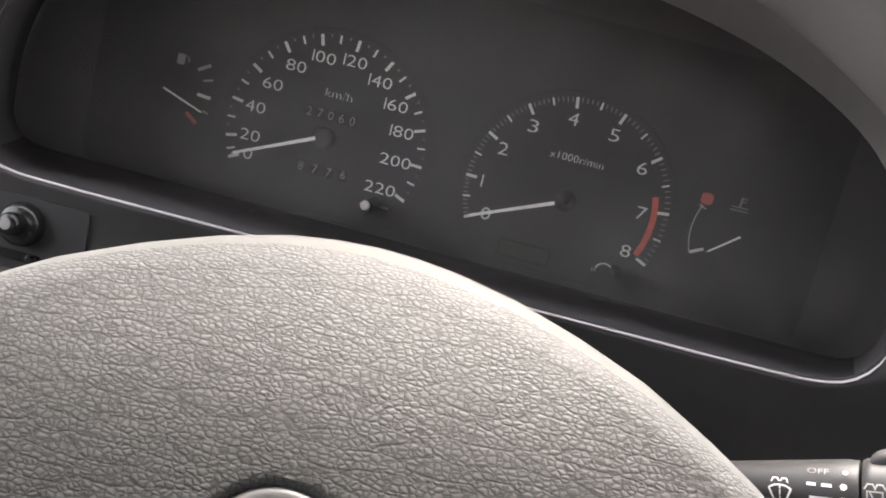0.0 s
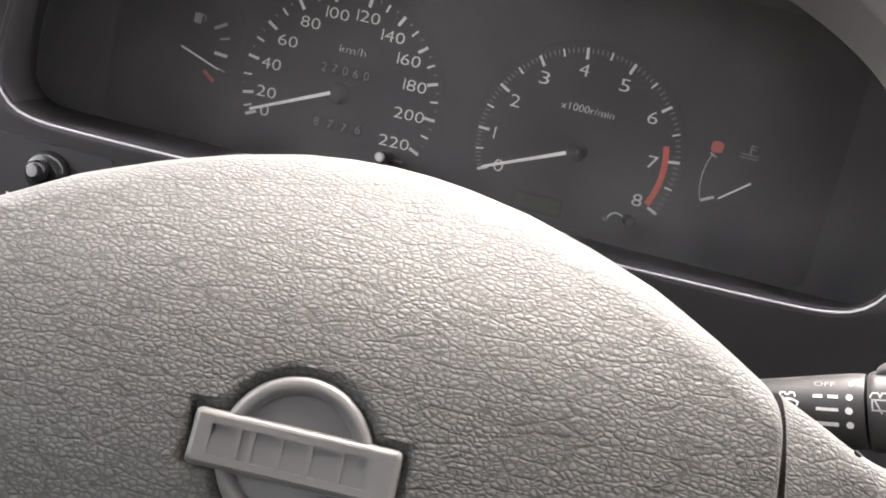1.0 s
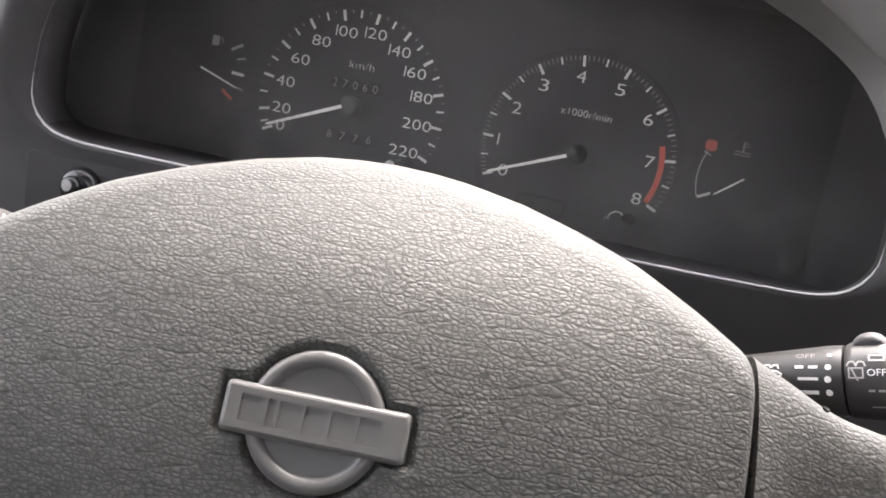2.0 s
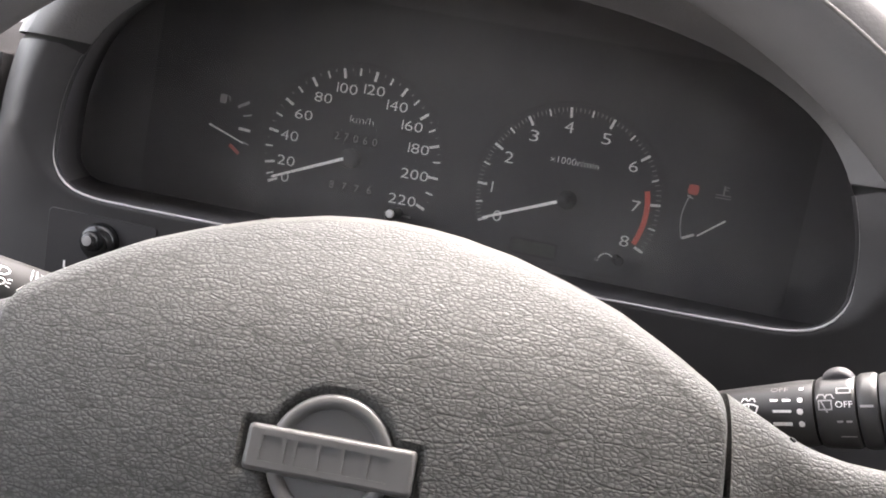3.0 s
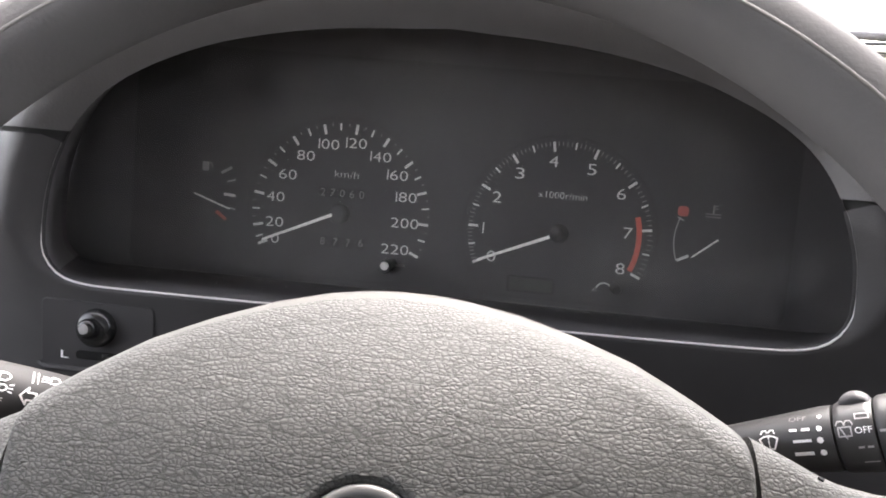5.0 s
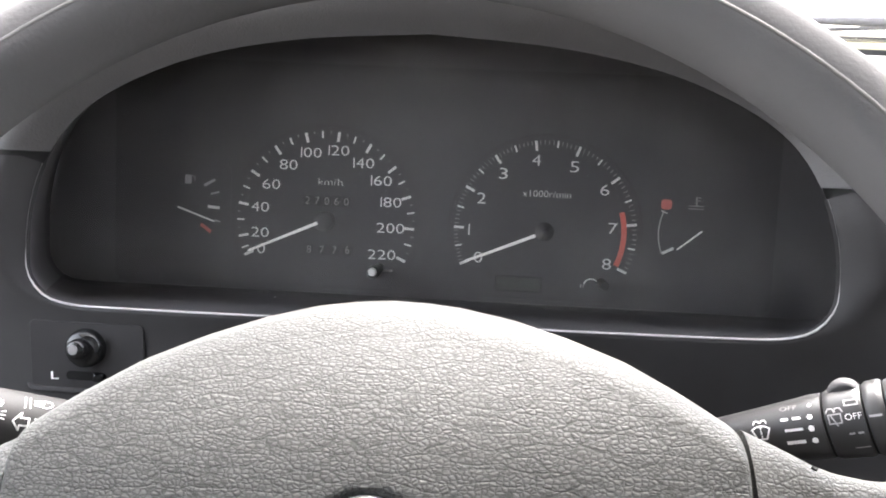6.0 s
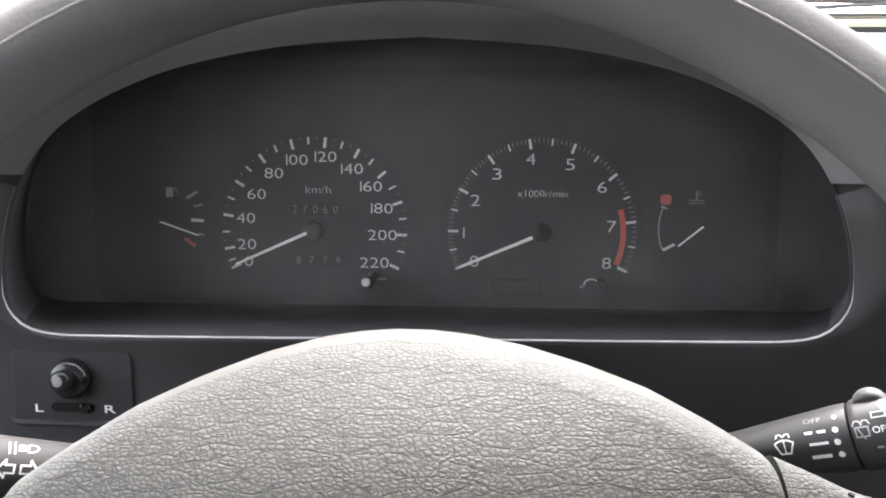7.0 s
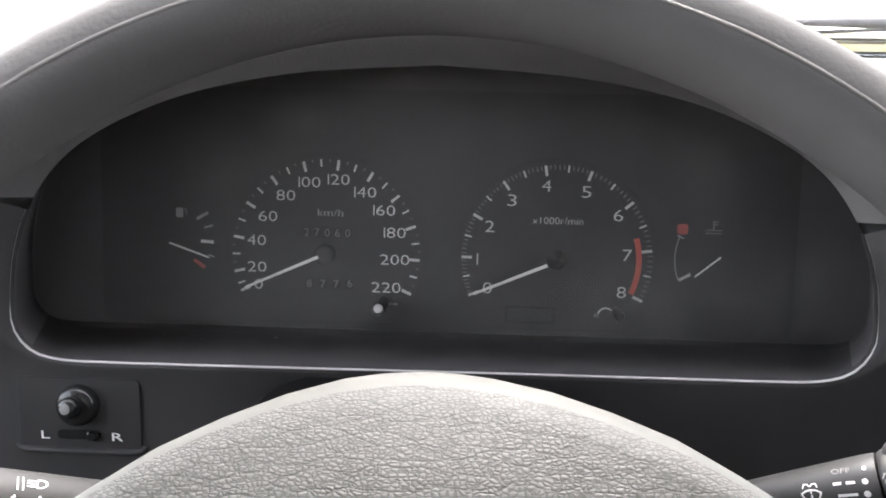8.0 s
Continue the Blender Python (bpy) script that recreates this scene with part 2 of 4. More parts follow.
def turned(profile, n=40):
    """A turned body round z: rows of (radius, z)."""
    rings = [[(max(r, 1e-5) * math.cos(2 * math.pi * k / n), max(r, 1e-5) * math.sin(2 * math.pi * k / n), z) for k in range(n)] for r, z in profile]
    return skin(rings, True, True)


def moved(bm, m):
    bmesh.ops.transform(bm, matrix=m, verts=bm.verts[:])
    return bm


def letters(text, height, wide=1.0, thick=0.00012, space=1.0, bold=0.0):
    """Characters as a mesh, centred on the origin, in the xy plane."""
    cu = bpy.data.curves.new("letters", "FONT")
    cu.body, cu.size, cu.extrude, cu.align_x, cu.align_y = text, 1.0, 0.0, "CENTER", "CENTER"
    cu.space_character, cu.offset, cu.resolution_u = space, bold, 3
    ob = bpy.data.objects.new("letters", cu)
    me = bpy.data.meshes.new_from_object(ob)
    bm = bmesh.new()
    bm.from_mesh(me)
    xs, ys = [v.co.x for v in bm.verts], [v.co.y for v in bm.verts]
    mx, my, tall = (min(xs) + max(xs)) / 2, (min(ys) + max(ys)) / 2, max(ys) - min(ys)
    s = height / tall
    for v in bm.verts:
        v.co = ((v.co.x - mx) * s * wide, (v.co.y - my) * s, thick)
    bpy.data.objects.remove(ob)
    bpy.data.curves.remove(cu)
    bpy.data.meshes.remove(me)
    return bm


def numeral(text, height, wide, gap, bold=-0.018):
    """Broad figures set one by one: the figure 1 is narrow."""
    full, x = bmesh.new(), 0.0
    for ch in text:
        bm = letters(ch, height, 1.0, bold=bold)
        xs = [v.co.x for v in bm.verts]
        w = max(xs) - min(xs) if ch == "1" else wide
        f = 1.0 if ch == "1" else w / (max(xs) - min(xs))
        for v in bm.verts:
            v.co.x = v.co.x * f + x + w / 2
        x += w + gap
        me = bpy.data.meshes.new("figure")
        bm.to_mesh(me)
        bm.free()
        full.from_mesh(me)
        bpy.data.meshes.remove(me)
    for v in full.verts:
        v.co.x -= (x - gap) / 2
    return full


def curve_through(keys, n):
    """n points spread evenly along a smooth line through the keys."""
    k = [Vector(p) for p in keys]
    k = [2 * k[0] - k[1]] + k + [2 * k[-1] - k[-2]]
    fine = []
    for a, b, c, d in zip(k, k[1:], k[2:], k[3:]):
        for i in range(24):
            t = i / 24
            fine.append(0.5 * (2 * b + (c - a) * t + (2 * a - 5 * b + 4 * c - d) * t * t + (3 * b - a - 3 * c + d) * t ** 3))
    fine.append(k[-2])
    run = [0.0]
    for p, q in zip(fine, fine[1:]):
        run.append(run[-1] + (q - p).length)
    out, j = [], 0
    for i in range(n):
        s = run[-1] * i / (n - 1)
        while j < len(run) - 2 and run[j + 1] < s:
            j += 1
        f = (s - run[j]) / max(run[j + 1] - run[j], 1e-9)
        out.append(fine[j].lerp(fine[j + 1], min(1, f)))
    return out


def table(x, xs, ys):
    return float(np.interp(x, xs, ys))


# Local axes of the dashboard: x to the right, y up, z towards the driver; origin on the dial plate
PANEL = CAR @ pose(0, 0, 1.0, 90)
WHEEL = CAR @ pose(0.003, -0.2285, 0.956, 66) @ pose(0, 0, 0, 0, 0, 1.8)      # turned a little

# ---- the opening of the cluster: half its outline, from the middle below to the middle above ----
HALF = [(0, -0.0160), (0.07, -0.0160), (0.130, -0.0158), (0.1465, -0.0150), (0.1560, -0.0122), (0.1622, -0.0058), (0.1643, 0.003), (0.1628, 0.0235),
        (0.1572, 0.042), (0.148, 0.057), (0.135, 0.069), (0.115, 0.080), (0.088, 0.0895), (0.05, 0.0965), (0, 0.100)]
right = curve_through([(x, y, 0) for x, y in HALF], 90)
LOOP = [(p.x + 0.0008, p.y) for p in right] + [(0.0008 - p.x, p.y) for p in reversed(right[1:-1])]
NL = len(LOOP)
NORM = []
for i in range(NL):
    a, b = LOOP[i - 1], LOOP[(i + 1) % NL]
    d = math.hypot(b[0] - a[0], b[1] - a[1])
    NORM.append(((b[1] - a[1]) / d, -(b[0] - a[0]) / d))


def ring_at(o, z, idx=None):
    return [(LOOP[i][0] + NORM[i][0] * o, LOOP[i][1] + NORM[i][1] * o, z) for i in (idx or range(NL))]


GAP = 0.046                                                   # height of the joint between visor and bezel
low = [i for i in range(NL) if LOOP[i][1] < GAP - 0.0006]
cut = max(range(len(low) - 1), key=lambda k: low[k + 1] - low[k]) + 1
low = low[cut:] + low[:cut]                                   # from the left side over the bottom to the right


REAR = [(0, -0.0187), (0.07, -0.0187), (0.14, -0.0187), (0.180, -0.0187), (0.194, -0.0170), (0.2015, -0.0100), (0.2035, 0.000), (0.2025, 0.026),
        (0.1960, 0.050), (0.185, 0.069), (0.168, 0.085), (0.144, 0.0985), (0.111, 0.1085), (0.064, 0.1155), (0, 0.118)]


def sides_profile(i):
    """Bezel section at one place of the outline: 0 along the bottom, 1 on the sides."""
    x, y = LOOP[i]
    return min(1.0, max(0.0, (y + 0.012) / 0.02))


def trimmed(ring, half, sign):
    """Cut a ring of points off level at the joint: below it for sign 1, above it for sign -1."""
    pts = list(ring)
    edge = [GAP - sign * half(p[0]) for p in pts]
    keep = [i for i, p in enumerate(pts) if sign * (p[1] - edge[i]) <= 0]
    for cut_, k, j in ((range(keep[0]), keep[0], keep[0] - 1), (range(keep[-1] + 1, len(pts)), keep[-1], keep[-1] + 1)):
        if len(cut_):
            a, c = Vector(ring[k]), Vector(ring[j])
            q = a.lerp(c, (edge[k] - a.y) / (c.y - a.y))
            for i in cut_:
                pts[i] = tuple(q)
    return pts


def settled(bm):
    """The surround is not square to the dials: its foot rises to the right, and its right side comes forward."""
    for v in bm.verts:
        x, y, z = v.co
        near = min(1.0, max(0.0, z / 0.08))
        foot = min(1.0, max(0.0, (0.035 - y) / 0.04))
        f, g = min(1.0, max(0.0, (x - 0.01) / 0.145)), min(1.0, max(0.0, (0.085 - y) / 0.055))
        k = f * f * g * g * (3 - 2 * g) * near
        v.co = (x - 0.0062 * k, y + near * foot * (0.0008 + 0.0060 * max(-0.16, min(0.16, x)) + 0.0030 * k), z + 0.014 * k)
    return bm


def joint(x):
    return 0.0011 if x < 0 else 0.0005


def bezel():
    t = thing("binnacle", PANEL, "charcoal plastic bezel framing the instrument opening", "instrument binnacle")
    flat = [(-0.0004, 0.0852), (0.0, 0.0860), (0.0004, 0.0872), (0.0012, 0.0877), (0.0024, 0.0876), (0.0040, 0.0871), (0.0075, 0.0859), (0.015, 0.0845), (0.03, 0.084), (0.055, 0.083), (0.08, 0.082)]
    side = [(-0.0004, 0.0852), (0.0, 0.0860), (0.0008, 0.0872), (0.003, 0.0887), (0.007, 0.0920), (0.0105, 0.0943), (0.0135, 0.0948), (0.018, 0.0928), (0.025, 0.0865), (0.036, 0.073), (0.055, 0.045)]
    rings = []
    for f, s in zip(flat, side):
        ring = []
        for i in low:
            w = sides_profile(i)
            o, z = f[0] * (1 - w) + s[0] * w, f[1] * (1 - w) + s[1] * w
            x, y = LOOP[i][0] + NORM[i][0] * o, LOOP[i][1] + NORM[i][1] * o
            ring.append((x, y, z))
        rings.append(trimmed(ring, joint, 1))                 # the top of the sides ends level
    part("frame", settled(skin(rings, False)), BEZEL, t)
    line = []
    for q in range(9):                                        # thin edge round the opening, its glint painted pale, thinner on the sides
        a, row = math.pi * (q / 8), []
        for i in low:
            f = 1 - 0.94 * sides_profile(i)
            o, z = 0.0004 - 0.0005 * f * math.cos(a), 0.0869 + 0.0010 * f * math.sin(a)
            row.append((LOOP[i][0] + NORM[i][0] * o, LOOP[i][1] + NORM[i][1] * o, z))
        line.append(row)
    part("edge_glint", settled(skin(line, False)), EDGE, t, "thin shiny edge coloured pale as a glint")
    for s in (-1, 1):                                         # dark strip behind the joint
        idx = [i for i in range(NL) if abs(LOOP[i][1] - GAP) < 0.02 and LOOP[i][0] * s > 0]
        part("joint_backing", settled(skin([ring_at(o + 0.0006, z - 0.0022, idx) for o, z in side if o >= 0.0], False)), HUB, t)
    return t


def visor():
    t = thing("dash_visor", PANEL, "grained dark grey hood over the instruments", "dash visor")
    prof = [(-0.0003, 0.0866), (0.0010, 0.0878), (0.0045, 0.0908), (0.0085, 0.0945), (0.0115, 0.0962), (0.0140, 0.0966), (0.018, 0.0956), (0.024, 0.0918), (0.030, 0.0855), (0.036, 0.076), (0.041, 0.060), (0.046, 0.03), (0.05, -0.04), (0.052, -0.12)]
    wide = [i for i in range(NL) if LOOP[i][1] > GAP - 0.034]
    rings = []
    for p in curve_through([(o, z, 0) for o, z in prof], 48):
        ring = [(LOOP[i][0] + NORM[i][0] * p.x, LOOP[i][1] + NORM[i][1] * p.x, p.y) for i in wide]
        rings.append(trimmed(ring, joint, -1))
    part("lip", settled(skin(rings[:6], False)), LIP, t)
    part("hood", settled(skin(rings[5:], False)), VISOR, t)
    return t


def housing():
    """The black well between the bezel and the dial plate, with its sloping floor."""
    t = thing("cluster_housing", PANEL, "black plastic well around the dials with a dusty floor", "housing")
    rear = curve_through([(x, y, 0) for x, y in REAR], 90)
    back = [(p.x + 0.0008, p.y) for p in rear] + [(0.0008 - p.x, p.y) for p in reversed(rear[1:-1])]
    front = ring_at(-0.0003, 0)

    def ring(z, idx):
        f = (0.0866 - z) / 0.0866
        return [(front[i][0] * (1 - f) + back[i][0] * f, front[i][1] * (1 - f) + back[i][1] * f, z) for i in idx]

    deep = (0.0866, 0.078, 0.066, 0.05, 0.035, 0.02, 0.008, -0.001)
    sill = [i for i in range(NL) if LOOP[i][1] < -0.0105]     # floor strip along the bottom, coloured darker in place of shade
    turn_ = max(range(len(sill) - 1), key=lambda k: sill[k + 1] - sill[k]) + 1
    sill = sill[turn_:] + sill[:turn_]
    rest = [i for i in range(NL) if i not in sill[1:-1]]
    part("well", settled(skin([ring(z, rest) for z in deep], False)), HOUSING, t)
    part("floor", settled(skin([ring(z, sill) for z in deep], False)), FLOOR, t, "dusty floor of the well, darkened for shade")
    rng = random.Random(5)
    bm = bmesh.new()
    for k in range(34):                                      # lint and dust on the floor of the well
        x, z = rng.uniform(-0.13, 0.135), rng.uniform(0.012, 0.084)
        f = (0.0866 - z) / 0.0866
        r = rng.uniform(0.00012, 0.00034)
        made = bmesh.ops.create_icosphere(bm, subdivisions=1, radius=r)
        bmesh.ops.transform(bm, matrix=pose(x, -0.0157 - 0.0030 * f + r * 0.4, z, 0, 0, rng.uniform(0, 90)), verts=made["verts"])
    tagged(part("dust", bm, DUST, t), "pale dust specks", kind="stuff")
    part("back_plate", slab([(x * 1.01, (y - 0.04) * 1.02 + 0.04) for x, y in back], -0.008, -0.0015), BACK, t)
    return t


def speed_angle(v):
    return table(v, (0, 10, 20, 40, 60, 80, 100, 120, 140, 160, 180, 200, 220), (204.8, 200, 192.2, 170.6, 148.2, 126.0, 104.3, 82.6, 60.8, 39.6, 18.4, -2.5, -24.2))


def rev_angle(v):
    return table(v, range(9), (203.5, 179.5, 152.5, 125.5, 98.5, 70.3, 39.0, 7.2, -24.3))


def needle(parent, cx, cy, angle, r_in, r_out, w, z):
    c, s = math.cos(radians(angle)), math.sin(radians(angle))
    out = [(r_in, -w), (r_out - 0.001, -w * 0.75), (r_out, 0), (r_out - 0.001, w * 0.75), (r_in, w)]
    return part("needle", slab([(cx + c * a - s * b, cy + s * a + c * b) for a, b in out], z, z + 0.0007), NEEDLE, parent, "white pointer needle")


def tick_kind(parent, length, width, material, z=0.0016):
    return part("tick_mark", slab([(-length, -width / 2), (0, -width / 2), (0, width / 2), (-length, width / 2)], 0.0009, z), material, parent, smooth=False)


def dial_plate(cx, cy, r, floor):
    pts = []
    a0 = math.degrees(math.asin((floor + 0.006 - cy) / r))
    for k in range(61):
        a = radians(a0 + (180 - 2 * a0) * k / 60)
        pts.append((cx + r * math.cos(a), cy + r * math.sin(a)))
    xl = pts[-1][0]
    w = cx - xl
    pts += [(cx - w + 0.0015, floor + 0.002), (cx - w + 0.006, floor), (cx + w - 0.006, floor), (cx + w - 0.0015, floor + 0.002)]
    return pts


def cluster():
    t = thing("instrument_cluster", PANEL, "black analogue instrument cluster with white numerals and needles", "instruments")
    part("mask", slab(rounded(-0.1672, -0.0182, 0.1688, 0.098, 0.007), -0.0012, 0.0), MASK, t, "matt black mask plate")
    # speedometer
    cx, cy, r = -0.0565, 0.0187, 0.0457
    sp = part("speedometer", slab(dial_plate(cx, cy, 0.0482, -0.0148), 0.0002, 0.0007), FACE, t, "speedometer dial to two hundred and twenty")
    part("dial_border", slab(dial_plate(cx, cy, 0.0490, -0.0156), 0.0001, 0.0003), PLATE, sp)
    big, mid, small = tick_kind(sp, 0.0050, 0.0013, WHITE), tick_kind(sp, 0.0036, 0.0008, WHITE), tick_kind(sp, 0.0013, 0.0004, FAINT)
    first = {big: True, mid: True, small: True}
    for v in range(0, 221, 5):
        kind = big if v % 20 == 0 else mid if v % 10 == 0 else small
        if v == 5 or v == 15:
            continue
        a = speed_angle(v)
        m = pose(cx + r * math.cos(radians(a)), cy + r * math.sin(radians(a)), 0, 0, 0, a)
        if first[kind]:
            kind.matrix_local, first[kind] = m, False
        else:
            again(kind, m)
    for v, x, y in ((0, -0.0895, 0.003), (20, -0.0903, 0.0115), (40, -0.0905, 0.0245), (60, -0.0850, 0.0363), (80, -0.0763, 0.0466), (100, -0.0648, 0.0532), (120, -0.0507, 0.0548),
                    (140, -0.0378, 0.0490), (160, -0.0285, 0.0405), (180, -0.0232, 0.0298), (200, -0.0230, 0.0167), (220, -0.0270, 0.0030)):
        part("numeral", moved(numeral(str(v), 0.0050, 0.0042, 0.0008, -0.006), pose(x, y, 0.0010)), WHITE, sp)
    part("unit_text", moved(letters("km/h", 0.0036, 1.2, bold=-0.02), pose(-0.0545, 0.0388, 0.0010)), WHITE, sp)
    for name, y, digits, n, xs in (("odometer", 0.0290, "27060", 6, -0.0660), ("trip_meter", 0.0040, "8776", 4, -0.0645)):
        step = 0.0050 if n == 6 else 0.0066
        part(name, slab(rounded(xs - 0.0028, y - 0.0029, xs + step * (n - 1) + 0.0028, y + 0.0029, 0.0006, 2), 0.0007, 0.0010), BOSS, sp, "black counter window with grey digits")
        for k, ch in enumerate(digits):
            wheel = part("digit_wheel", slab(rounded(xs + step * k - 0.0021, y - 0.0026, xs + step * k + 0.0021, y + 0.0026, 0.0004, 2), 0.0009, 0.00125), HUB, t)
            part("digit", moved(letters(ch, 0.0040, 1.0), pose(xs + step * k, y + (0.0006 if ch == "6" and n == 4 else 0), 0.0013)), FAINT, wheel)
    part("needle_hub", moved(turned([(0.0050, 0.0), (0.0050, 0.0060), (0.0048, 0.0072), (0.0042, 0.0082), (0.0029, 0.0088), (0.001, 0.0089)]), pose(cx, cy, 0.0007)), PALEBOSS, sp, "black needle boss")
    needle(sp, cx + 0.0005, cy + 0.0006, 204.0, 0.0030, 0.0415, 0.0008, 0.0098)
    knob = part("trip_reset_knob", moved(turned([(0.0026, 0), (0.0026, 0.017), (0.0031, 0.018), (0.0031, 0.0225), (0.0027, 0.0235)], 24), pose(-0.0281, -0.0040, 0)), BLACK, t, "trip reset button with a pale cap")
    part("cap", moved(turned([(0.0021, 0.0), (0.0021, 0.0010), (0.0016, 0.0015)], 20), pose(-0.0281, -0.0033, 0.0235)), WHITE, knob, "pale round cap")
    for k in range(5):
        part("text_bar", slab(rounded(-0.0274 + k * 0.0013, -0.0057, -0.0264 + k * 0.0013, -0.0045, 0.0002, 2), 0.0009, 0.0012), DIM, sp)
    # rev counter
    cx, cy, r = 0.0550, 0.0187, 0.0457
    rc = part("rev_counter", slab(dial_plate(cx, cy, 0.0482, -0.0148), 0.0002, 0.0007), FACE, t, "rev counter dial to eight with a red band")
    part("dial_border", slab(dial_plate(cx, cy, 0.0490, -0.0156), 0.0001, 0.0003), PLATE, rc)
    big, mid, small = tick_kind(rc, 0.0050, 0.0013, WHITE), tick_kind(rc, 0.0034, 0.0008, WHITE), tick_kind(rc, 0.0022, 0.00042, FAINT)
    first = {big: True, mid: True, small: True}
    for v in range(0, 81):
        kind = big if v % 10 == 0 else mid if v % 5 == 0 else small
        a = rev_angle(v / 10)
        m = pose(cx + r * math.cos(radians(a)), cy + r * math.sin(radians(a)), 0, 0, 0, a)
        if first[kind]:
            kind.matrix_local, first[kind] = m, False
        else:
            again(kind, m)
    for v, x, y in ((0, 0.0222, 0.0043), (1, 0.0170, 0.0182), (2, 0.0225, 0.0342), (3, 0.0328, 0.0470), (4, 0.0490, 0.0543), (5, 0.0680, 0.0518), (6, 0.0836, 0.0410), (7, 0.0887, 0.0220), (8, 0.0867, 0.0040)):
        part("numeral", moved(numeral(str(v), 0.0055, 0.0045, 0.0008, -0.006), pose(x, y, 0.0010)), WHITE, rc)
    part("unit_text", moved(letters("x1000r/min", 0.0033, 1.08, bold=-0.012), pose(0.0550, 0.0377, 0.0010)), WHITE, rc)
    part("red_band", slab(arcband(cx, cy, 0.0381, 0.0407, -23, 17), 0.0007, 0.0012), RED, rc, "red warning band")
    part("clock_surround", slab(rounded(0.0312, -0.0126, 0.0552, -0.0042, 0.001, 3), 0.0006, 0.0009), HUB, rc)
    part("clock_window", slab(rounded(0.0322, -0.0116, 0.0542, -0.0052, 0.001, 3), 0.0008, 0.0012), LCD, rc, "blank grey display window")
    part("needle_hub", moved(turned([(0.0048, 0.0), (0.0042, 0.0008), (0.0034, 0.0018), (0.0025, 0.0036), (0.0016, 0.0060), (0.0012, 0.0078), (0.0006, 0.0082)]), pose(cx, cy, 0.0007)), PALEBOSS, rc, "black needle boss")
    needle(rc, cx, cy + 0.0006, 202.9, 0.0055, 0.0435, 0.0008, 0.0098)
    part("adjusting_knob", moved(turned([(0.0024, 0), (0.0024, 0.012), (0.0019, 0.0132)], 24), pose(0.0847, -0.0056, 0)), HUB, t, "black adjusting knob")
    part("arrow_arc", slab(arcband(0.0797, -0.0078, 0.0036, 0.0042, 25, 165, 16), 0.0008, 0.0012), WHITE, rc)
    part("arrow_tip", slab([(0.0823, -0.0066), (0.0842, -0.0052), (0.0848, -0.0070)], 0.0008, 0.0012), WHITE, rc)
    part("arrow_letter", moved(letters("H", 0.0022), pose(0.0752, -0.0076, 0.0011)), DIM, rc)
    # fuel gauge
    fg = part("fuel_gauge", slab(rounded(-0.138, 0.004, -0.106, 0.046, 0.006), 0.0002, 0.0005), FACE, t, "fuel gauge reading near empty")
    for x0, y0, x1, y1, w, m in ((-0.120, 0.0340, -0.1145, 0.0372, 0.0014, DIM), (-0.1165, 0.0298, -0.1122, 0.0310, 0.0008, DIM), (-0.1180, 0.0232, -0.1118, 0.0228, 0.0015, WHITE),
                                 (-0.1145, 0.0166, -0.1115, 0.0156, 0.0006, DIM), (-0.1215, 0.0140, -0.1162, 0.0102, 0.0016, DULLRED)):
        a, d = math.atan2(y1 - y0, x1 - x0), math.hypot(x1 - x0, y1 - y0)
        part("tick_mark", moved(slab([(0, -w / 2), (d, -w / 2), (d, w / 2), (0, w / 2)], 0.0005, 0.0010), pose(x0, y0, 0, 0, 0, math.degrees(a))), m, fg, smooth=False)
    part("pump_symbol", slab(rounded(-0.1302, 0.0345, -0.1268, 0.0392, 0.0005, 2), 0.0005, 0.0009), DIM, fg)
    part("hose_symbol", slab([(-0.1265, 0.0392), (-0.1250, 0.0385), (-0.1246, 0.0360), (-0.1250, 0.0360), (-0.1256, 0.0380), (-0.1266, 0.0386)], 0.0005, 0.0009), FAINT, fg)
    needle(fg, -0.1405, 0.0262, -19.0, 0.0105, 0.0310, 0.0004, 0.0085)
    # temperature gauge
    tg = part("temperature_gauge", slab(rounded(0.108, 0.004, 0.138, 0.046, 0.006), 0.0002, 0.0005), FACE, t, "coolant temperature gauge with a red block")
    part("red_block", slab(rounded(0.1118, 0.0328, 0.1170, 0.0378, 0.0016, 4), 0.0005, 0.0010), DULLRED, tg)
    part("scale_arc", slab(arcband(0.1390, 0.0215, 0.0274, 0.0279, 157, 203, 20), 0.0005, 0.0009), DIM, tg)
    for x0, y0, x1, y1, w, m in ((0.1120, 0.0322, 0.1152, 0.0308, 0.0007, DIM), (0.1138, 0.0108, 0.1192, 0.0136, 0.0013, WHITE)):
        a, d = math.atan2(y1 - y0, x1 - x0), math.hypot(x1 - x0, y1 - y0)
        part("tick_mark", moved(slab([(0, -w / 2), (d, -w / 2), (d, w / 2), (0, w / 2)], 0.0005, 0.0010), pose(x0, y0, 0, 0, 0, math.degrees(a))), m, tg, smooth=False)
    part("thermometer_symbol", slab(rounded(0.1286, 0.0350, 0.1294, 0.0398, 0.0003, 2), 0.0005, 0.0009), FAINT, tg)
    for k in range(2):
        part("wave_symbol", slab(rounded(0.1252, 0.0334 + 0.0014 * k, 0.1328, 0.0339 + 0.0014 * k, 0.0002, 2), 0.0005, 0.0009), FAINT, tg)
    for k in range(2):
        part("scale_symbol", slab(rounded(0.1296, 0.0375 + 0.0014 * k, 0.1312, 0.0380 + 0.0014 * k, 0.0002, 2), 0.0005, 0.0009), FAINT, tg)
    needle(tg, 0.1390, 0.0300, 219.5, 0.0108, 0.0262, 0.0004, 0.0085)
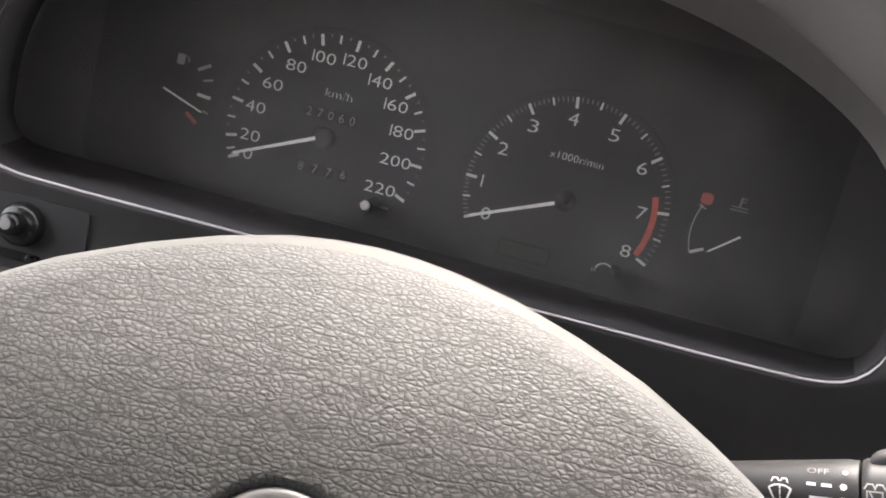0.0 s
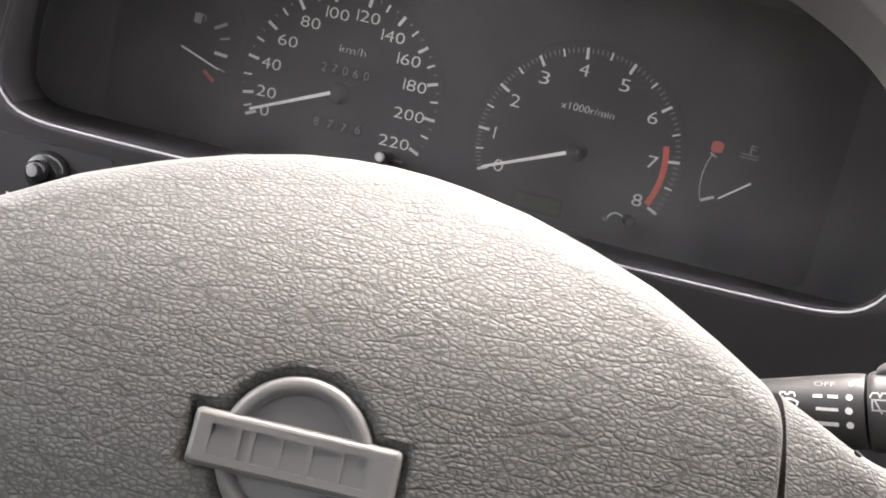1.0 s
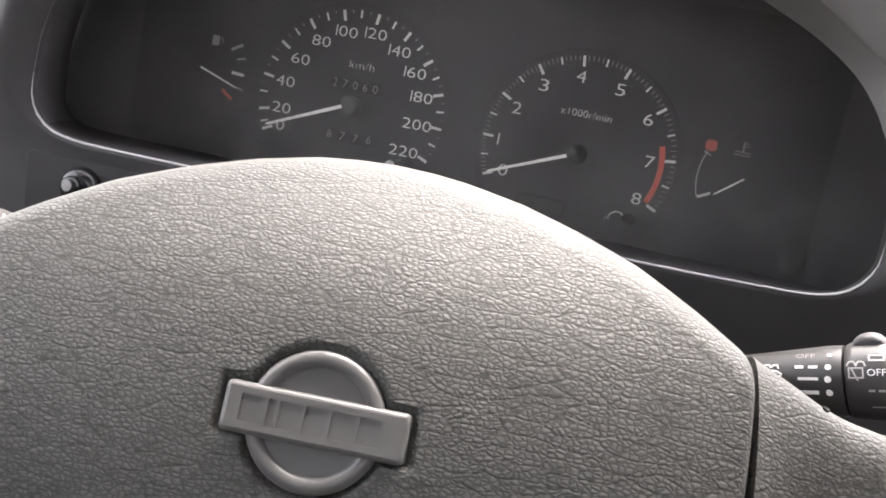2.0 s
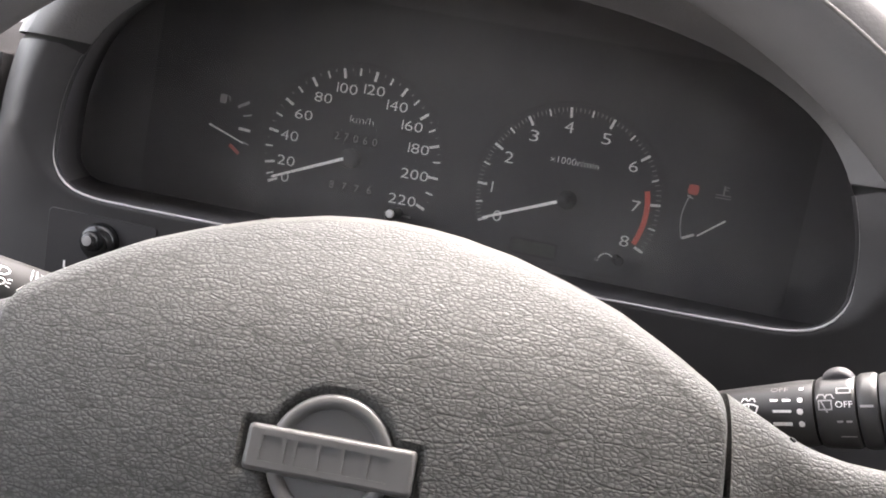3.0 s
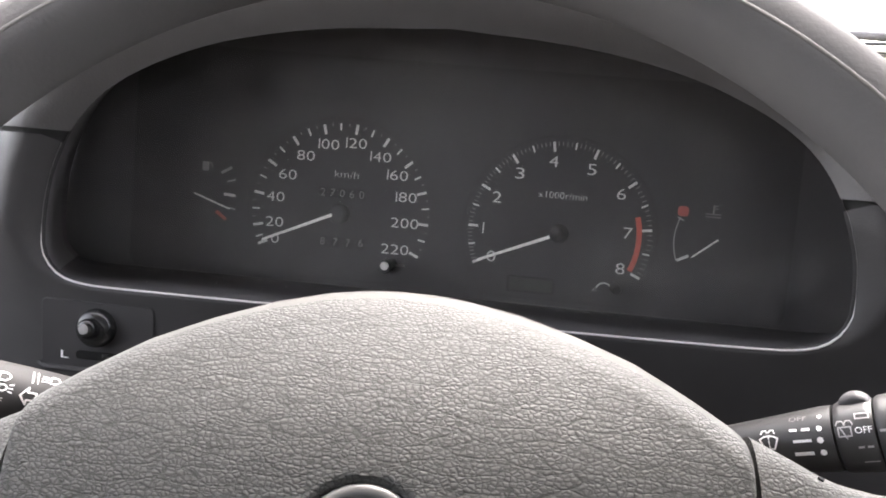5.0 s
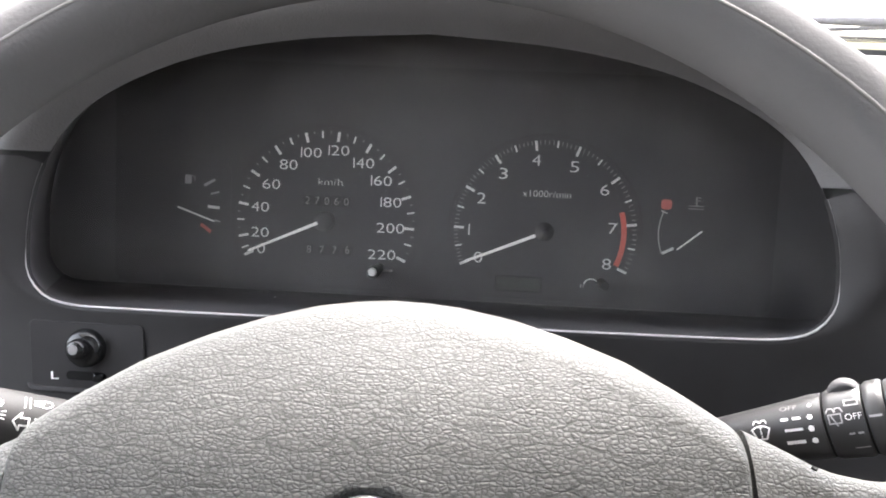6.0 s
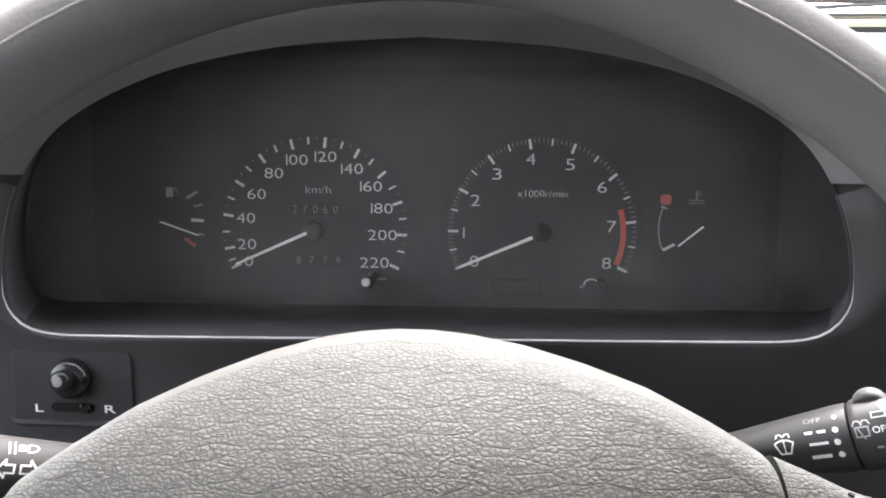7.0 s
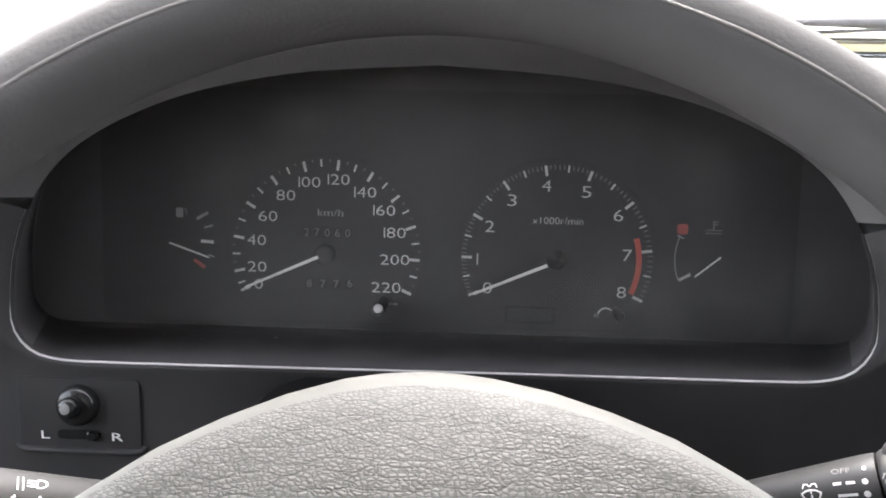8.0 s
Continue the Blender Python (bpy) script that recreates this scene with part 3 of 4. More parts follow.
    # clear lens over the dials
    lens = part("lens", moved(box(-0.202, 0.0, 0, 0.202, 0.135, 0.0012), pose(0, -0.0180, 0.014, 17)), LENS, t, "clear dusty plastic lens with a veil of glare")
    lens.visible_shadow = False
    return t


# ---- steering wheel, in its own plane: x right, y up, z to the driver ----
TOPX = (0, 0.010, 0.020, 0.035, 0.050, 0.065, 0.079, 0.0925)
TOPY = (0.0694, 0.0688, 0.0672, 0.0633, 0.0575, 0.0505, 0.0414, 0.0318)
TURN = radians(0.4)


def emblem_distance(x, y):
    c, s = math.cos(-TURN), math.sin(-TURN)
    y = y + 0.0024
    x, y = c * x - s * y, s * x + c * y
    round_ = math.hypot(x, y) - 0.0151
    dx, dy = abs(x) - 0.0205, abs(y) - 0.0052
    bar = math.hypot(max(dx, 0), max(dy, 0)) + min(max(dx, dy), 0)
    return min(round_, bar)


def edge_drop(d, radius, depth):
    if d >= radius:
        return 0.0
    q = min(1.0, max(0.0, (radius - d) / radius))
    return depth * (1 - math.sqrt(max(0.0, 1 - q * q)))


def pad_height(x, y, top, bottom):
    h = 0.0045 - 0.0034 * (x / 0.09) ** 2 - (8.0 * (y - 0.014) ** 2 if y > 0.014 else 3.2 * (0.014 - y) ** 2)
    h -= edge_drop(top - y, 0.012, 0.013) + edge_drop(y - bottom, 0.017, 0.021)
    h -= edge_drop(0.0918 - abs(x), 0.0035, 0.004)
    e = emblem_distance(x, y)
    k = min(1.0, max(0.0, 1 - (e + 0.0001) / 0.0019))
    return h - 0.0021 * k * k * (3 - 2 * k)


def airbag_cover(t):
    nx, ny = 230, 150
    rings = []
    for j in range(ny + 1):
        v = j / ny
        v = v + 0.10 * math.sin(2 * math.pi * v) * -0.5 if 0 < v < 1 else v
        row = []
        for i in range(nx + 1):
            x = -0.0918 + 0.1836 * i / nx
            top, bottom = table(abs(x), TOPX, TOPY) - table(-x, (0.02, 0.05, 0.075, 0.092), (0, 0.0016, 0.0032, 0.0038)), -0.064 + 0.25 * abs(x) ** 1.3
            y = bottom + (top - bottom) * v
            row.append((x, y, pad_height(x, y, top, bottom)))
        rings.append(row)
    first = [(x, y - 0.001, -0.045) for x, y, z in rings[0]]
    last = [(x, y - 0.004, -0.045) for x, y, z in rings[-1]]
    rings = [[(max(-0.0918, min(0.0918, x)), y, z) for x, y, z in r] for r in [first] + rings + [last]]
    rings = [[(r[0][0], r[0][1], -0.045)] + r + [(r[-1][0], r[-1][1], -0.045)] for r in rings]
    cut_ = round(len(rings) * 0.925)                          # the rolled upper edge carries no grain
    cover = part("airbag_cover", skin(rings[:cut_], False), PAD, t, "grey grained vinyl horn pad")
    part("rolled_edge", skin(rings[cut_ - 1:], False), PADEDGE, cover, "smooth rolled upper edge")
    return cover


def engraved_bar():
    """The bar of the badge: eased edges, and six plain shallow pockets in its face."""
    hx, hy, top = 0.0202, 0.0055, 0.0036
    rings = [[(*p, z) for p in rounded(-hx + d, -hy + d, hx - d, hy - d, 0.0013, 4)] for d, z in ((0, 0.0002), (0.00005, 0.0022), (0.00018, 0.0027), (0.0004, 0.0031), (0.00075, 0.0034), (0.0012, 0.0036))]
    bm = skin(rings, True, False)
    ix, iy, py = hx - 0.0012, hy - 0.0012, 0.0029
    flat = bmesh.new()
    xs, cuts = [-ix], []
    for x, w in ((-0.0138, 0.0048), (-0.0095, 0.0017), (-0.0054, 0.0047), (0.0002, 0.0047), (0.0060, 0.0050), (0.0118, 0.0048)):
        xs += [x - w / 2, x + w / 2]
        cuts.append(len(xs) - 2)
    xs.append(ix)

    def quad(a, b, c, d):
        flat.faces.new([flat.verts.new(p) for p in (a, b, c, d)])

    for y0, y1 in ((-iy, -py), (py, iy)):
        quad((-ix, y0, top), (ix, y0, top), (ix, y1, top), (-ix, y1, top))
    for k, (x0, x1) in enumerate(zip(xs, xs[1:])):
        z = top if k not in cuts else top - 0.00035
        quad((x0, -py, z), (x1, -py, z), (x1, py, z), (x0, py, z))
        if k in cuts:
            quad((x0, -py, top), (x1, -py, top), (x1, -py, z), (x0, -py, z))
            quad((x0, py, z), (x1, py, z), (x1, py, top), (x0, py, top))
            quad((x0, -py, z), (x0, py, z), (x0, py, top), (x0, -py, top))
            quad((x1, -py, top), (x1, py, top), (x1, py, z), (x1, -py, z))
    me = bpy.data.meshes.new("face")
    flat.to_mesh(me)
    flat.free()
    bm.from_mesh(me)
    bpy.data.meshes.remove(me)
    bmesh.ops.remove_doubles(bm, verts=bm.verts[:], dist=0.00002)
    return bm


def emblem(t):
    turn = pose(0, -0.0024, 0.0009, 4, 0, 0.4)
    base = part("emblem", moved(slab(disc(0, 0, 0.0130, 48), 0.0002, 0.0016), turn), EMBLEM, t, "moulded grey round badge crossed by a bar")
    rings = []
    for k in range(49):
        a = 2 * math.pi * k / 48
        c, s = math.cos(a), math.sin(a)
        rings.append([((0.0133 + 0.0019 * math.cos(b)) * c, (0.0133 + 0.0019 * math.cos(b)) * s, 0.0014 + 0.0016 * math.sin(b)) for b in [2 * math.pi * q / 10 for q in range(10)]])
    part("ring", moved(skin(rings), turn), EMBLEM, base)
    part("bar", moved(engraved_bar(), turn), EMBLEM, base, smooth=False)
    return base


def spoke(t, side):
    rings = []
    for k in range(31):
        x = 0.0928 + 0.067 * k / 30
        top = table(x, (0.0925, 0.0945, 0.103, 0.110, 0.116, 0.125, 0.135, 0.145, 0.160), (0.0305, 0.0296, 0.0258, 0.0224, 0.0204, 0.0190, 0.0188, 0.0205, 0.0270))
        bottom = table(x, (0.0925, 0.11, 0.13, 0.145, 0.160), (-0.045, -0.034, -0.026, -0.026, -0.032))
        top += 0.0022 if side > 0 else -0.0045
        front = -0.0005 - 0.010 * ((x - 0.0925) / 0.067) ** 1.2
        thick, lean = 0.026, 0.18 * min(1.0, (x - 0.0928) / 0.015)
        cy, a = (top + bottom) / 2, (top - bottom) / 2
        ring = []
        for q in range(48):
            b = 2 * math.pi * q / 48
            cc, ss = math.cos(b), math.sin(b)
            y = a * math.copysign(abs(cc) ** 0.85, cc)
            ring.append((side * x, cy + y, front - thick / 2 + thick / 2 * math.copysign(abs(ss) ** 0.85, ss) + lean * (y - a)))
        rings.append(ring)
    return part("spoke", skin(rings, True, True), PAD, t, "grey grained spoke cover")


def steering_wheel():
    t = thing("steering_wheel", WHEEL, "grey grained steering wheel with a moulded badge on its horn pad", "steering wheel")
    airbag_cover(t)
    emblem(t)
    for side in (-1, 1):
        spoke(t, side)
    rings = []
    for k in range(161):
        a = 2 * math.pi * k / 160
        ring = []
        for q in range(32):
            b = 2 * math.pi * q / 32
            c, s = math.cos(b), math.sin(b)
            r = 0.1718 + 0.0120 * math.copysign(abs(c) ** 0.78, c)
            ring.append((r * math.cos(a), r * math.sin(a), 0.0135 * math.copysign(abs(s) ** 0.78, s)))
        rings.append(ring)
    rim = part("rim", skin(rings), RIM, t, "dark grained rim")
    rings = []                                                # raised moulding seam along the crown of the rim
    for k in range(161):
        a = 2 * math.pi * k / 160
        rings.append([((0.1692 + 0.0008 * math.cos(b)) * math.cos(a), (0.1692 + 0.0008 * math.cos(b)) * math.sin(a), 0.0133 + 0.0002 * math.sin(b)) for b in [2 * math.pi * q / 8 for q in range(8)]])
    part("seam", skin(rings), SEAM, rim, "worn brownish moulding seam")
    part("nick", moved(skin([[(x * 0.0008, y * 0.0005, z) for x, y in disc(0, 0, 1, 10)] for z in (-0.0004, 0.0002)], True, True), pose(0.1087, 0.0231, -0.0073, -40, 0, -25)), HUB, t, "small dark nick in the vinyl")
    part("hub", moved(turned([(0.045, -0.085), (0.045, -0.05), (0.06, -0.044), (0.06, -0.036)]), pose(0, 0, 0)), BLACK, t)
    return t


def column_shroud():
    t = thing("column_shroud", PANEL, "black plastic steering column cover behind the wheel", "column cover")
    rings = []
    for z, cyy, a, b in ((0.070, -0.080, 0.070, 0.056), (0.085, -0.0756, 0.069, 0.056), (0.11, -0.0675, 0.066, 0.054), (0.14, -0.058, 0.062, 0.050), (0.158, -0.055, 0.060, 0.048), (0.163, -0.055, 0.055, 0.043)):
        ring = []
        for q in range(56):
            w = 2 * math.pi * q / 56
            c, s = math.cos(w), math.sin(w)
            ring.append((0.004 + a * math.copysign(abs(c) ** 0.6, c), cyy + b * math.copysign(abs(s) ** 0.75, s), z))
        rings.append(ring)
    part("shell", skin(rings, True, True), COLUMN, t)
    # The dark opening round the column, laid on as a flat black plate.
    arch = curve_through([(-0.073, -0.075, 0), (-0.0715, -0.042, 0), (-0.066, -0.029, 0), (-0.055, -0.0215, 0), (-0.040, -0.0188, 0), (0.003, -0.0184, 0),
                          (0.046, -0.0184, 0), (0.061, -0.0208, 0), (0.072, -0.028, 0), (0.0775, -0.041, 0), (0.079, -0.075, 0)], 60)
    part("column_gap", moved(slab([(p.x, p.y + 0.0379) for p in reversed(arch)], -0.003, 0.0), pose(0, -0.0379, 0.0858, 4.2)), COLUMN, t, "dull black plate in place of the dark column opening")
    return t


class Stalk:
    """A control stalk: marks lie on its round surface, by way along it and round it."""

    def __init__(self, a, b, radii):
        self.a, self.radii = Vector(a), radii
        self.w = (Vector(b) - self.a).normalized()
        self.e1 = (Vector((0, 0, 1)) - self.w * self.w.z).normalized()     # towards the driver
        self.e2 = self.w.cross(self.e1)
        if self.e2.y < 0:
            self.e2 = -self.e2                                             # upwards

    def r(self, s):
        return table(s, [p[0] for p in self.radii], [p[1] for p in self.radii])

    def at(self, s, arc, lift=0.0):
        r = self.r(s) + lift
        f = arc / max(self.r(s), 1e-6)
        return self.a + self.w * s + self.e1 * (r * math.cos(f)) + self.e2 * (r * math.sin(f))

    def body(self, s0, s1, n=24, cap=True):
        rings = []
        for k in range(n + 1):
            s = s0 + (s1 - s0) * k / n
            ease = 0.0006 * max(0, 1 - min(k, n - k) / 1.0)
            rings.append([self.at(s, self.r(s) * 2 * math.pi * q / 40, -ease) for q in range(40)])
        return skin(rings, True, cap)

    def mark(self, s, arc, bm, flip=1):
        for v in bm.verts:
            v.co = self.at(s + flip * v.co.x, arc + v.co.y, 0.0002 + max(0, v.co.z) * 0.2)
        return bm


def bar2d(w, h):
    n = 6
    return skin([[(-w / 2 + w * k / n, -h / 2, 0) for k in range(n + 1)], [(-w / 2 + w * k / n, 0, 0) for k in range(n + 1)], [(-w / 2 + w * k / n, h / 2, 0) for k in range(n + 1)]], False)


def frame2d(w, h, line):
    bm = bmesh.new()
    o = [(-w / 2, -h / 2), (w / 2, -h / 2), (w / 2, h / 2), (-w / 2, h / 2)]
    i = [(-w / 2 + line, -h / 2 + line), (w / 2 - line, -h / 2 + line), (w / 2 - line, h / 2 - line), (-w / 2 + line, h / 2 - line)]
    vo, vi = [bm.verts.new((*p, 0)) for p in o], [bm.verts.new((*p, 0)) for p in i]
    for k in range(4):
        bm.faces.new((vo[k], vo[(k + 1) % 4], vi[(k + 1) % 4], vi[k]))
    return bm


def disc2d(r):
    bm = bmesh.new()
    bm.faces.new([bm.verts.new((x, y, 0)) for x, y in disc(0, 0, r, 18)])
    return bm


def line2d(pts, w):
    """A drawn stroke through the points."""
    bm = bmesh.new()
    fine = [pts[0]]
    for (x0, y0), (x1, y1) in zip(pts, pts[1:]):
        n = max(1, int(math.hypot(x1 - x0, y1 - y0) / 0.0006))
        fine += [(x0 + (x1 - x0) * k / n, y0 + (y1 - y0) * k / n) for k in range(1, n + 1)]
    for (x0, y0), (x1, y1) in zip(fine, fine[1:]):
        d = math.hypot(x1 - x0, y1 - y0)
        nx, ny = -(y1 - y0) / d * w / 2, (x1 - x0) / d * w / 2
        ex, ey = (x1 - x0) / d * w / 3, (y1 - y0) / d * w / 3
        bm.faces.new([bm.verts.new(p) for p in ((x0 - ex - nx, y0 - ey - ny, 0), (x1 + ex - nx, y1 + ey - ny, 0), (x1 + ex + nx, y1 + ey + ny, 0), (x0 - ex + nx, y0 - ey + ny, 0))])
    return bm


def wiper_stalk():
    t = thing("wiper_stalk", PANEL, "black wiper control stalk with white printed marks", "control stalk")
    st = Stalk((0.0695, -0.0534, 0.1268), (0.1745, -0.0093, 0.1808), [(0, 0.0045), (0.04, 0.0069), (0.078, 0.0101), (0.0785, 0.0104), (0.095, 0.0112), (0.14, 0.0112)])
    arm = part("arm", st.body(0.0, 0.0785), STALK, t)
    for s, a, bm in ((0.0602, 0.0040, line2d([(-0.0027, 0.0010), (-0.0014, 0.0017), (0.0, 0.0019), (0.0014, 0.0017), (0.0027, 0.0010), (0.0014, -0.0020), (-0.0014, -0.0020), (-0.0027, 0.0010)], 0.0005)),
                     (0.0602, 0.0040, line2d([(0, -0.0019), (0, -0.0010)], 0.0004)), (0.0602, 0.0040, line2d([(0, -0.0005), (0, 0.0005)], 0.0004)), (0.0602, 0.0040, line2d([(0, 0.0010), (0, 0.0018)], 0.0004)),
                     (0.0591, 0.0072, line2d([(-0.0010, -0.0006), (-0.0006, 0.0004), (0.0005, 0.0004), (0.0008, -0.0003)], 0.00035)), (0.0613, 0.0072, line2d([(-0.0010, -0.0003), (-0.0006, 0.0004), (0.0005, 0.0004), (0.0008, -0.0006)], 0.00035)),
                     (0.0677, 0.0070, bar2d(0.0022, 0.0008)), (0.0713, 0.0070, bar2d(0.0024, 0.0008)), (0.0699, 0.0037, bar2d(0.0053, 0.0008)), (0.0697, 0.0000, bar2d(0.0055, 0.0011)),
                     (0.0752, 0.0070, disc2d(0.0008)), (0.0750, 0.0036, disc2d(0.0009)), (0.0751, 0.0000, disc2d(0.0009)), (0.0756, 0.0109, disc2d(0.0006))):
        part("printed_mark", st.mark(s, a, bm), BRIGHT, arm, smooth=False)
    part("printed_word", st.mark(0.0692, 0.0108, letters("OFF", 0.0017, 1.25)), FAINT, arm, smooth=False)
    collar = part("collar", st.body(0.0792, 0.0899, 10), STALK, t)
    tab = []
    for k in range(15):
        q = -1 + 2 * k / 14
        tab.append([st.at(0.0852 + 0.0046 * q, 0.0107 * (1.72 + 0.30 * math.cos(math.pi * j / 10)), -0.0008 + 0.0034 * (1 - q * q) ** 0.6 * math.sin(math.pi * j / 10) ** 0.6) for j in range(11)])
    part("thumb_tab", skin(tab, False), DASH, collar)
    for s, a, bm in ((0.0872, 0.0098, frame2d(0.0040, 0.0020, 0.0004)), (0.0821, 0.0055, frame2d(0.0038, 0.0030, 0.0004)), (0.0821, 0.0055, line2d([(-0.001, 0.001), (0.0004, -0.002)], 0.0004)),
                     (0.0811, 0.0080, line2d([(-0.0012, -0.0006), (-0.0006, 0.0006), (0.0006, 0.0006), (0.0012, -0.0006)], 0.0004)), (0.0833, 0.0080, line2d([(-0.0012, -0.0006), (-0.0006, 0.0006), (0.0006, 0.0006), (0.0012, -0.0006)], 0.0004)),
                     (0.0856, 0.0008, bar2d(0.0016, 0.0006)), (0.0880, 0.0008, bar2d(0.0016, 0.0006)), (0.0872, -0.0040, bar2d(0.0042, 0.0004))):
        part("printed_mark", st.mark(s, a, bm), DIM, collar, smooth=False)
    part("printed_word", st.mark(0.0871, 0.0056, letters("OFF", 0.0018, 1.05)), BRIGHT, collar, smooth=False)
    ring = part("ring", st.body(0.0905, 0.0958, 6), STALK, t)
    part("printed_mark", st.mark(0.0930, 0.0050, bar2d(0.0035, 0.0007)), DIM, ring, smooth=False)
    knob = part("end_knob", st.body(0.0964, 0.124, 14), STALK, t)
    for k in range(12):
        part("rib", st.mark(0.108, 0.0045 - 0.0016 * k, bar2d(0.018, 0.0007)), BEZEL, knob, smooth=False)
    return t


def light_stalk():
    t = thing("light_stalk", PANEL, "grey-black lamp and indicator stalk with white symbols", "control stalk")
    st = Stalk((-0.061, -0.0604, 0.124), (-0.166, -0.0347, 0.172), [(0, 0.0070), (0.04, 0.0088), (0.078, 0.0104), (0.14, 0.0112)])
    arm = part("arm", st.body(0.0, 0.0985), LITSTALK, t)
    lamp = [(-0.0016, 0.0014), (0.0004, 0.0014), (0.0014, 0.0008), (0.0018, 0.0), (0.0014, -0.0008), (0.0004, -0.0014), (-0.0016, -0.0014), (-0.0016, 0.0014)]
    arrow = [(-0.0024, 0), (-0.0003, 0.0027), (-0.0003, 0.0012), (0.0023, 0.0012), (0.0023, -0.0012), (-0.0003, -0.0012), (-0.0003, -0.0027), (-0.0024, 0)]
    beam = [(-0.0010, 0.0014), (0.0004, 0.0014), (0.0014, 0.0009), (0.0018, 0.0), (0.0014, -0.0009), (0.0004, -0.0014), (-0.0010, -0.0014), (-0.0010, 0.0014)]
    for s, a, bm in ((0.0727, 0.0115, line2d([(-0.0006, 0.0022), (0.0, -0.0022)], 0.0004)), (0.0712, 0.0115, line2d([(-0.0006, 0.0022), (0.0, -0.0022)], 0.0004)),
                     *[(0.0692, 0.0115 + 0.0010 * k, line2d([(-0.0011, 0), (0.0011, 0)], 0.0003)) for k in (-1, 0, 1)], (0.0665, 0.0115, line2d(beam, 0.0004)),
                     (0.0728, 0.0046, line2d(arrow, 0.0006)), (0.0664, 0.0046, line2d([(-x, y) for x, y in arrow], 0.0006)),
                     (0.0812, 0.0098, line2d(lamp, 0.0005)), (0.0808, 0.0060, line2d([(x * 0.7, y * 0.7) for x, y in lamp], 0.0005)), (0.0833, 0.0060, line2d([(-x * 0.7, y * 0.7) for x, y in lamp], 0.0005)),
                     (0.0784, 0.0070, line2d([(-0.0006, 0.0), (0.0006, 0.0003)], 0.0004)), (0.0784, 0.0060, line2d([(-0.0006, 0.0), (0.0006, 0.0)], 0.0004)), (0.0784, 0.0050, line2d([(-0.0006, 0.0), (0.0006, -0.0003)], 0.0004))):
        part("printed_mark", st.mark(s, a, bm, -1), BRIGHT, arm, smooth=False)
    part("printed_word", st.mark(0.0826, 0.0018, letters("OFF", 0.0020, 1.1), -1), BRIGHT, arm, smooth=False)
    part("end_knob", st.body(0.0992, 0.125, 12), LITSTALK, t)
    return t


def mirror_switch():
    t = thing("mirror_switch", PANEL @ pose(0, -0.0379, 0.0852, 4.2) @ pose(0, 0.0379, -0.0859), "black door mirror switch with a round joystick and slider", "switch panel")
    z = 0.0859
    line = curve_through([(-0.1637, -0.0506, 0), (-0.1634, -0.0516, 0), (-0.1615, -0.0528, 0), (-0.1500, -0.0530, 0), (-0.1260, -0.0530, 0), (-0.1148, -0.0528, 0), (-0.1130, -0.0516, 0), (-0.1127, -0.0500, 0)], 60)
    rings = []
    for k, p in enumerate(line):                              # raised lip round the lower edge, fading at both ends
        d = (line[min(k + 1, 59)] - line[max(k - 1, 0)]).normalized()
        n, h = Vector((-d.y, d.x, 0)), min(1.0, min(k, 59 - k) / 6 + 0.1)
        rings.append([(p.x + n.x * 0.0013 * math.cos(q), p.y + n.y * 0.0013 * math.cos(q), z + 0.0022 * h * math.sin(q)) for q in [math.pi * j / 10 for j in range(11)]])
    part("lip", skin(rings, False), PLATE, t)
    part("plate", slab(rounded(-0.1628, -0.0527, -0.1138, -0.0231, 0.002, 5), z - 0.0025, z + 0.0002, 0.0004), PLATE, t)
    x, y = -0.1379, -0.0336
    part("joystick_base", moved(turned([(0.0082, 0), (0.0082, 0.0022), (0.0076, 0.0042), (0.0062, 0.0056), (0.0048, 0.0058)], 40), pose(x, y, z)), GLOSSY, t, "glossy round collar")
    st = part("joystick", moved(turned([(0.0044, 0.004), (0.0042, 0.0078), (0.0038, 0.0094), (0.0028, 0.0103), (0.0021, 0.0105)], 28), pose(x, y, z, -9, -5)), GLOSSY, t, "short black joystick")
    part("grey_dot", moved(turned([(0.0021, 0.0104), (0.0021, 0.0107), (0.0015, 0.0108)], 18), pose(x, y, z, -9, -5)), FAINT, st)
    slot = part("slider_slot", slab(rounded(-0.1472, -0.0480, -0.1300, -0.0443, 0.0016, 4), z, z + 0.0008), GLOSSY, t)
    part("slider", slab(rounded(-0.1352, -0.0482, -0.1306, -0.0444, 0.0012, 3), z, z + 0.0026, 0.0008), GLOSSY, slot)
    for ch, lx in (("L", -0.1522), ("R", -0.1233)):
        part("letter", moved(letters(ch, 0.0033, 1.7, bold=0.012), pose(lx, -0.0466, z + 0.0006)), BRIGHT, t)
    return t


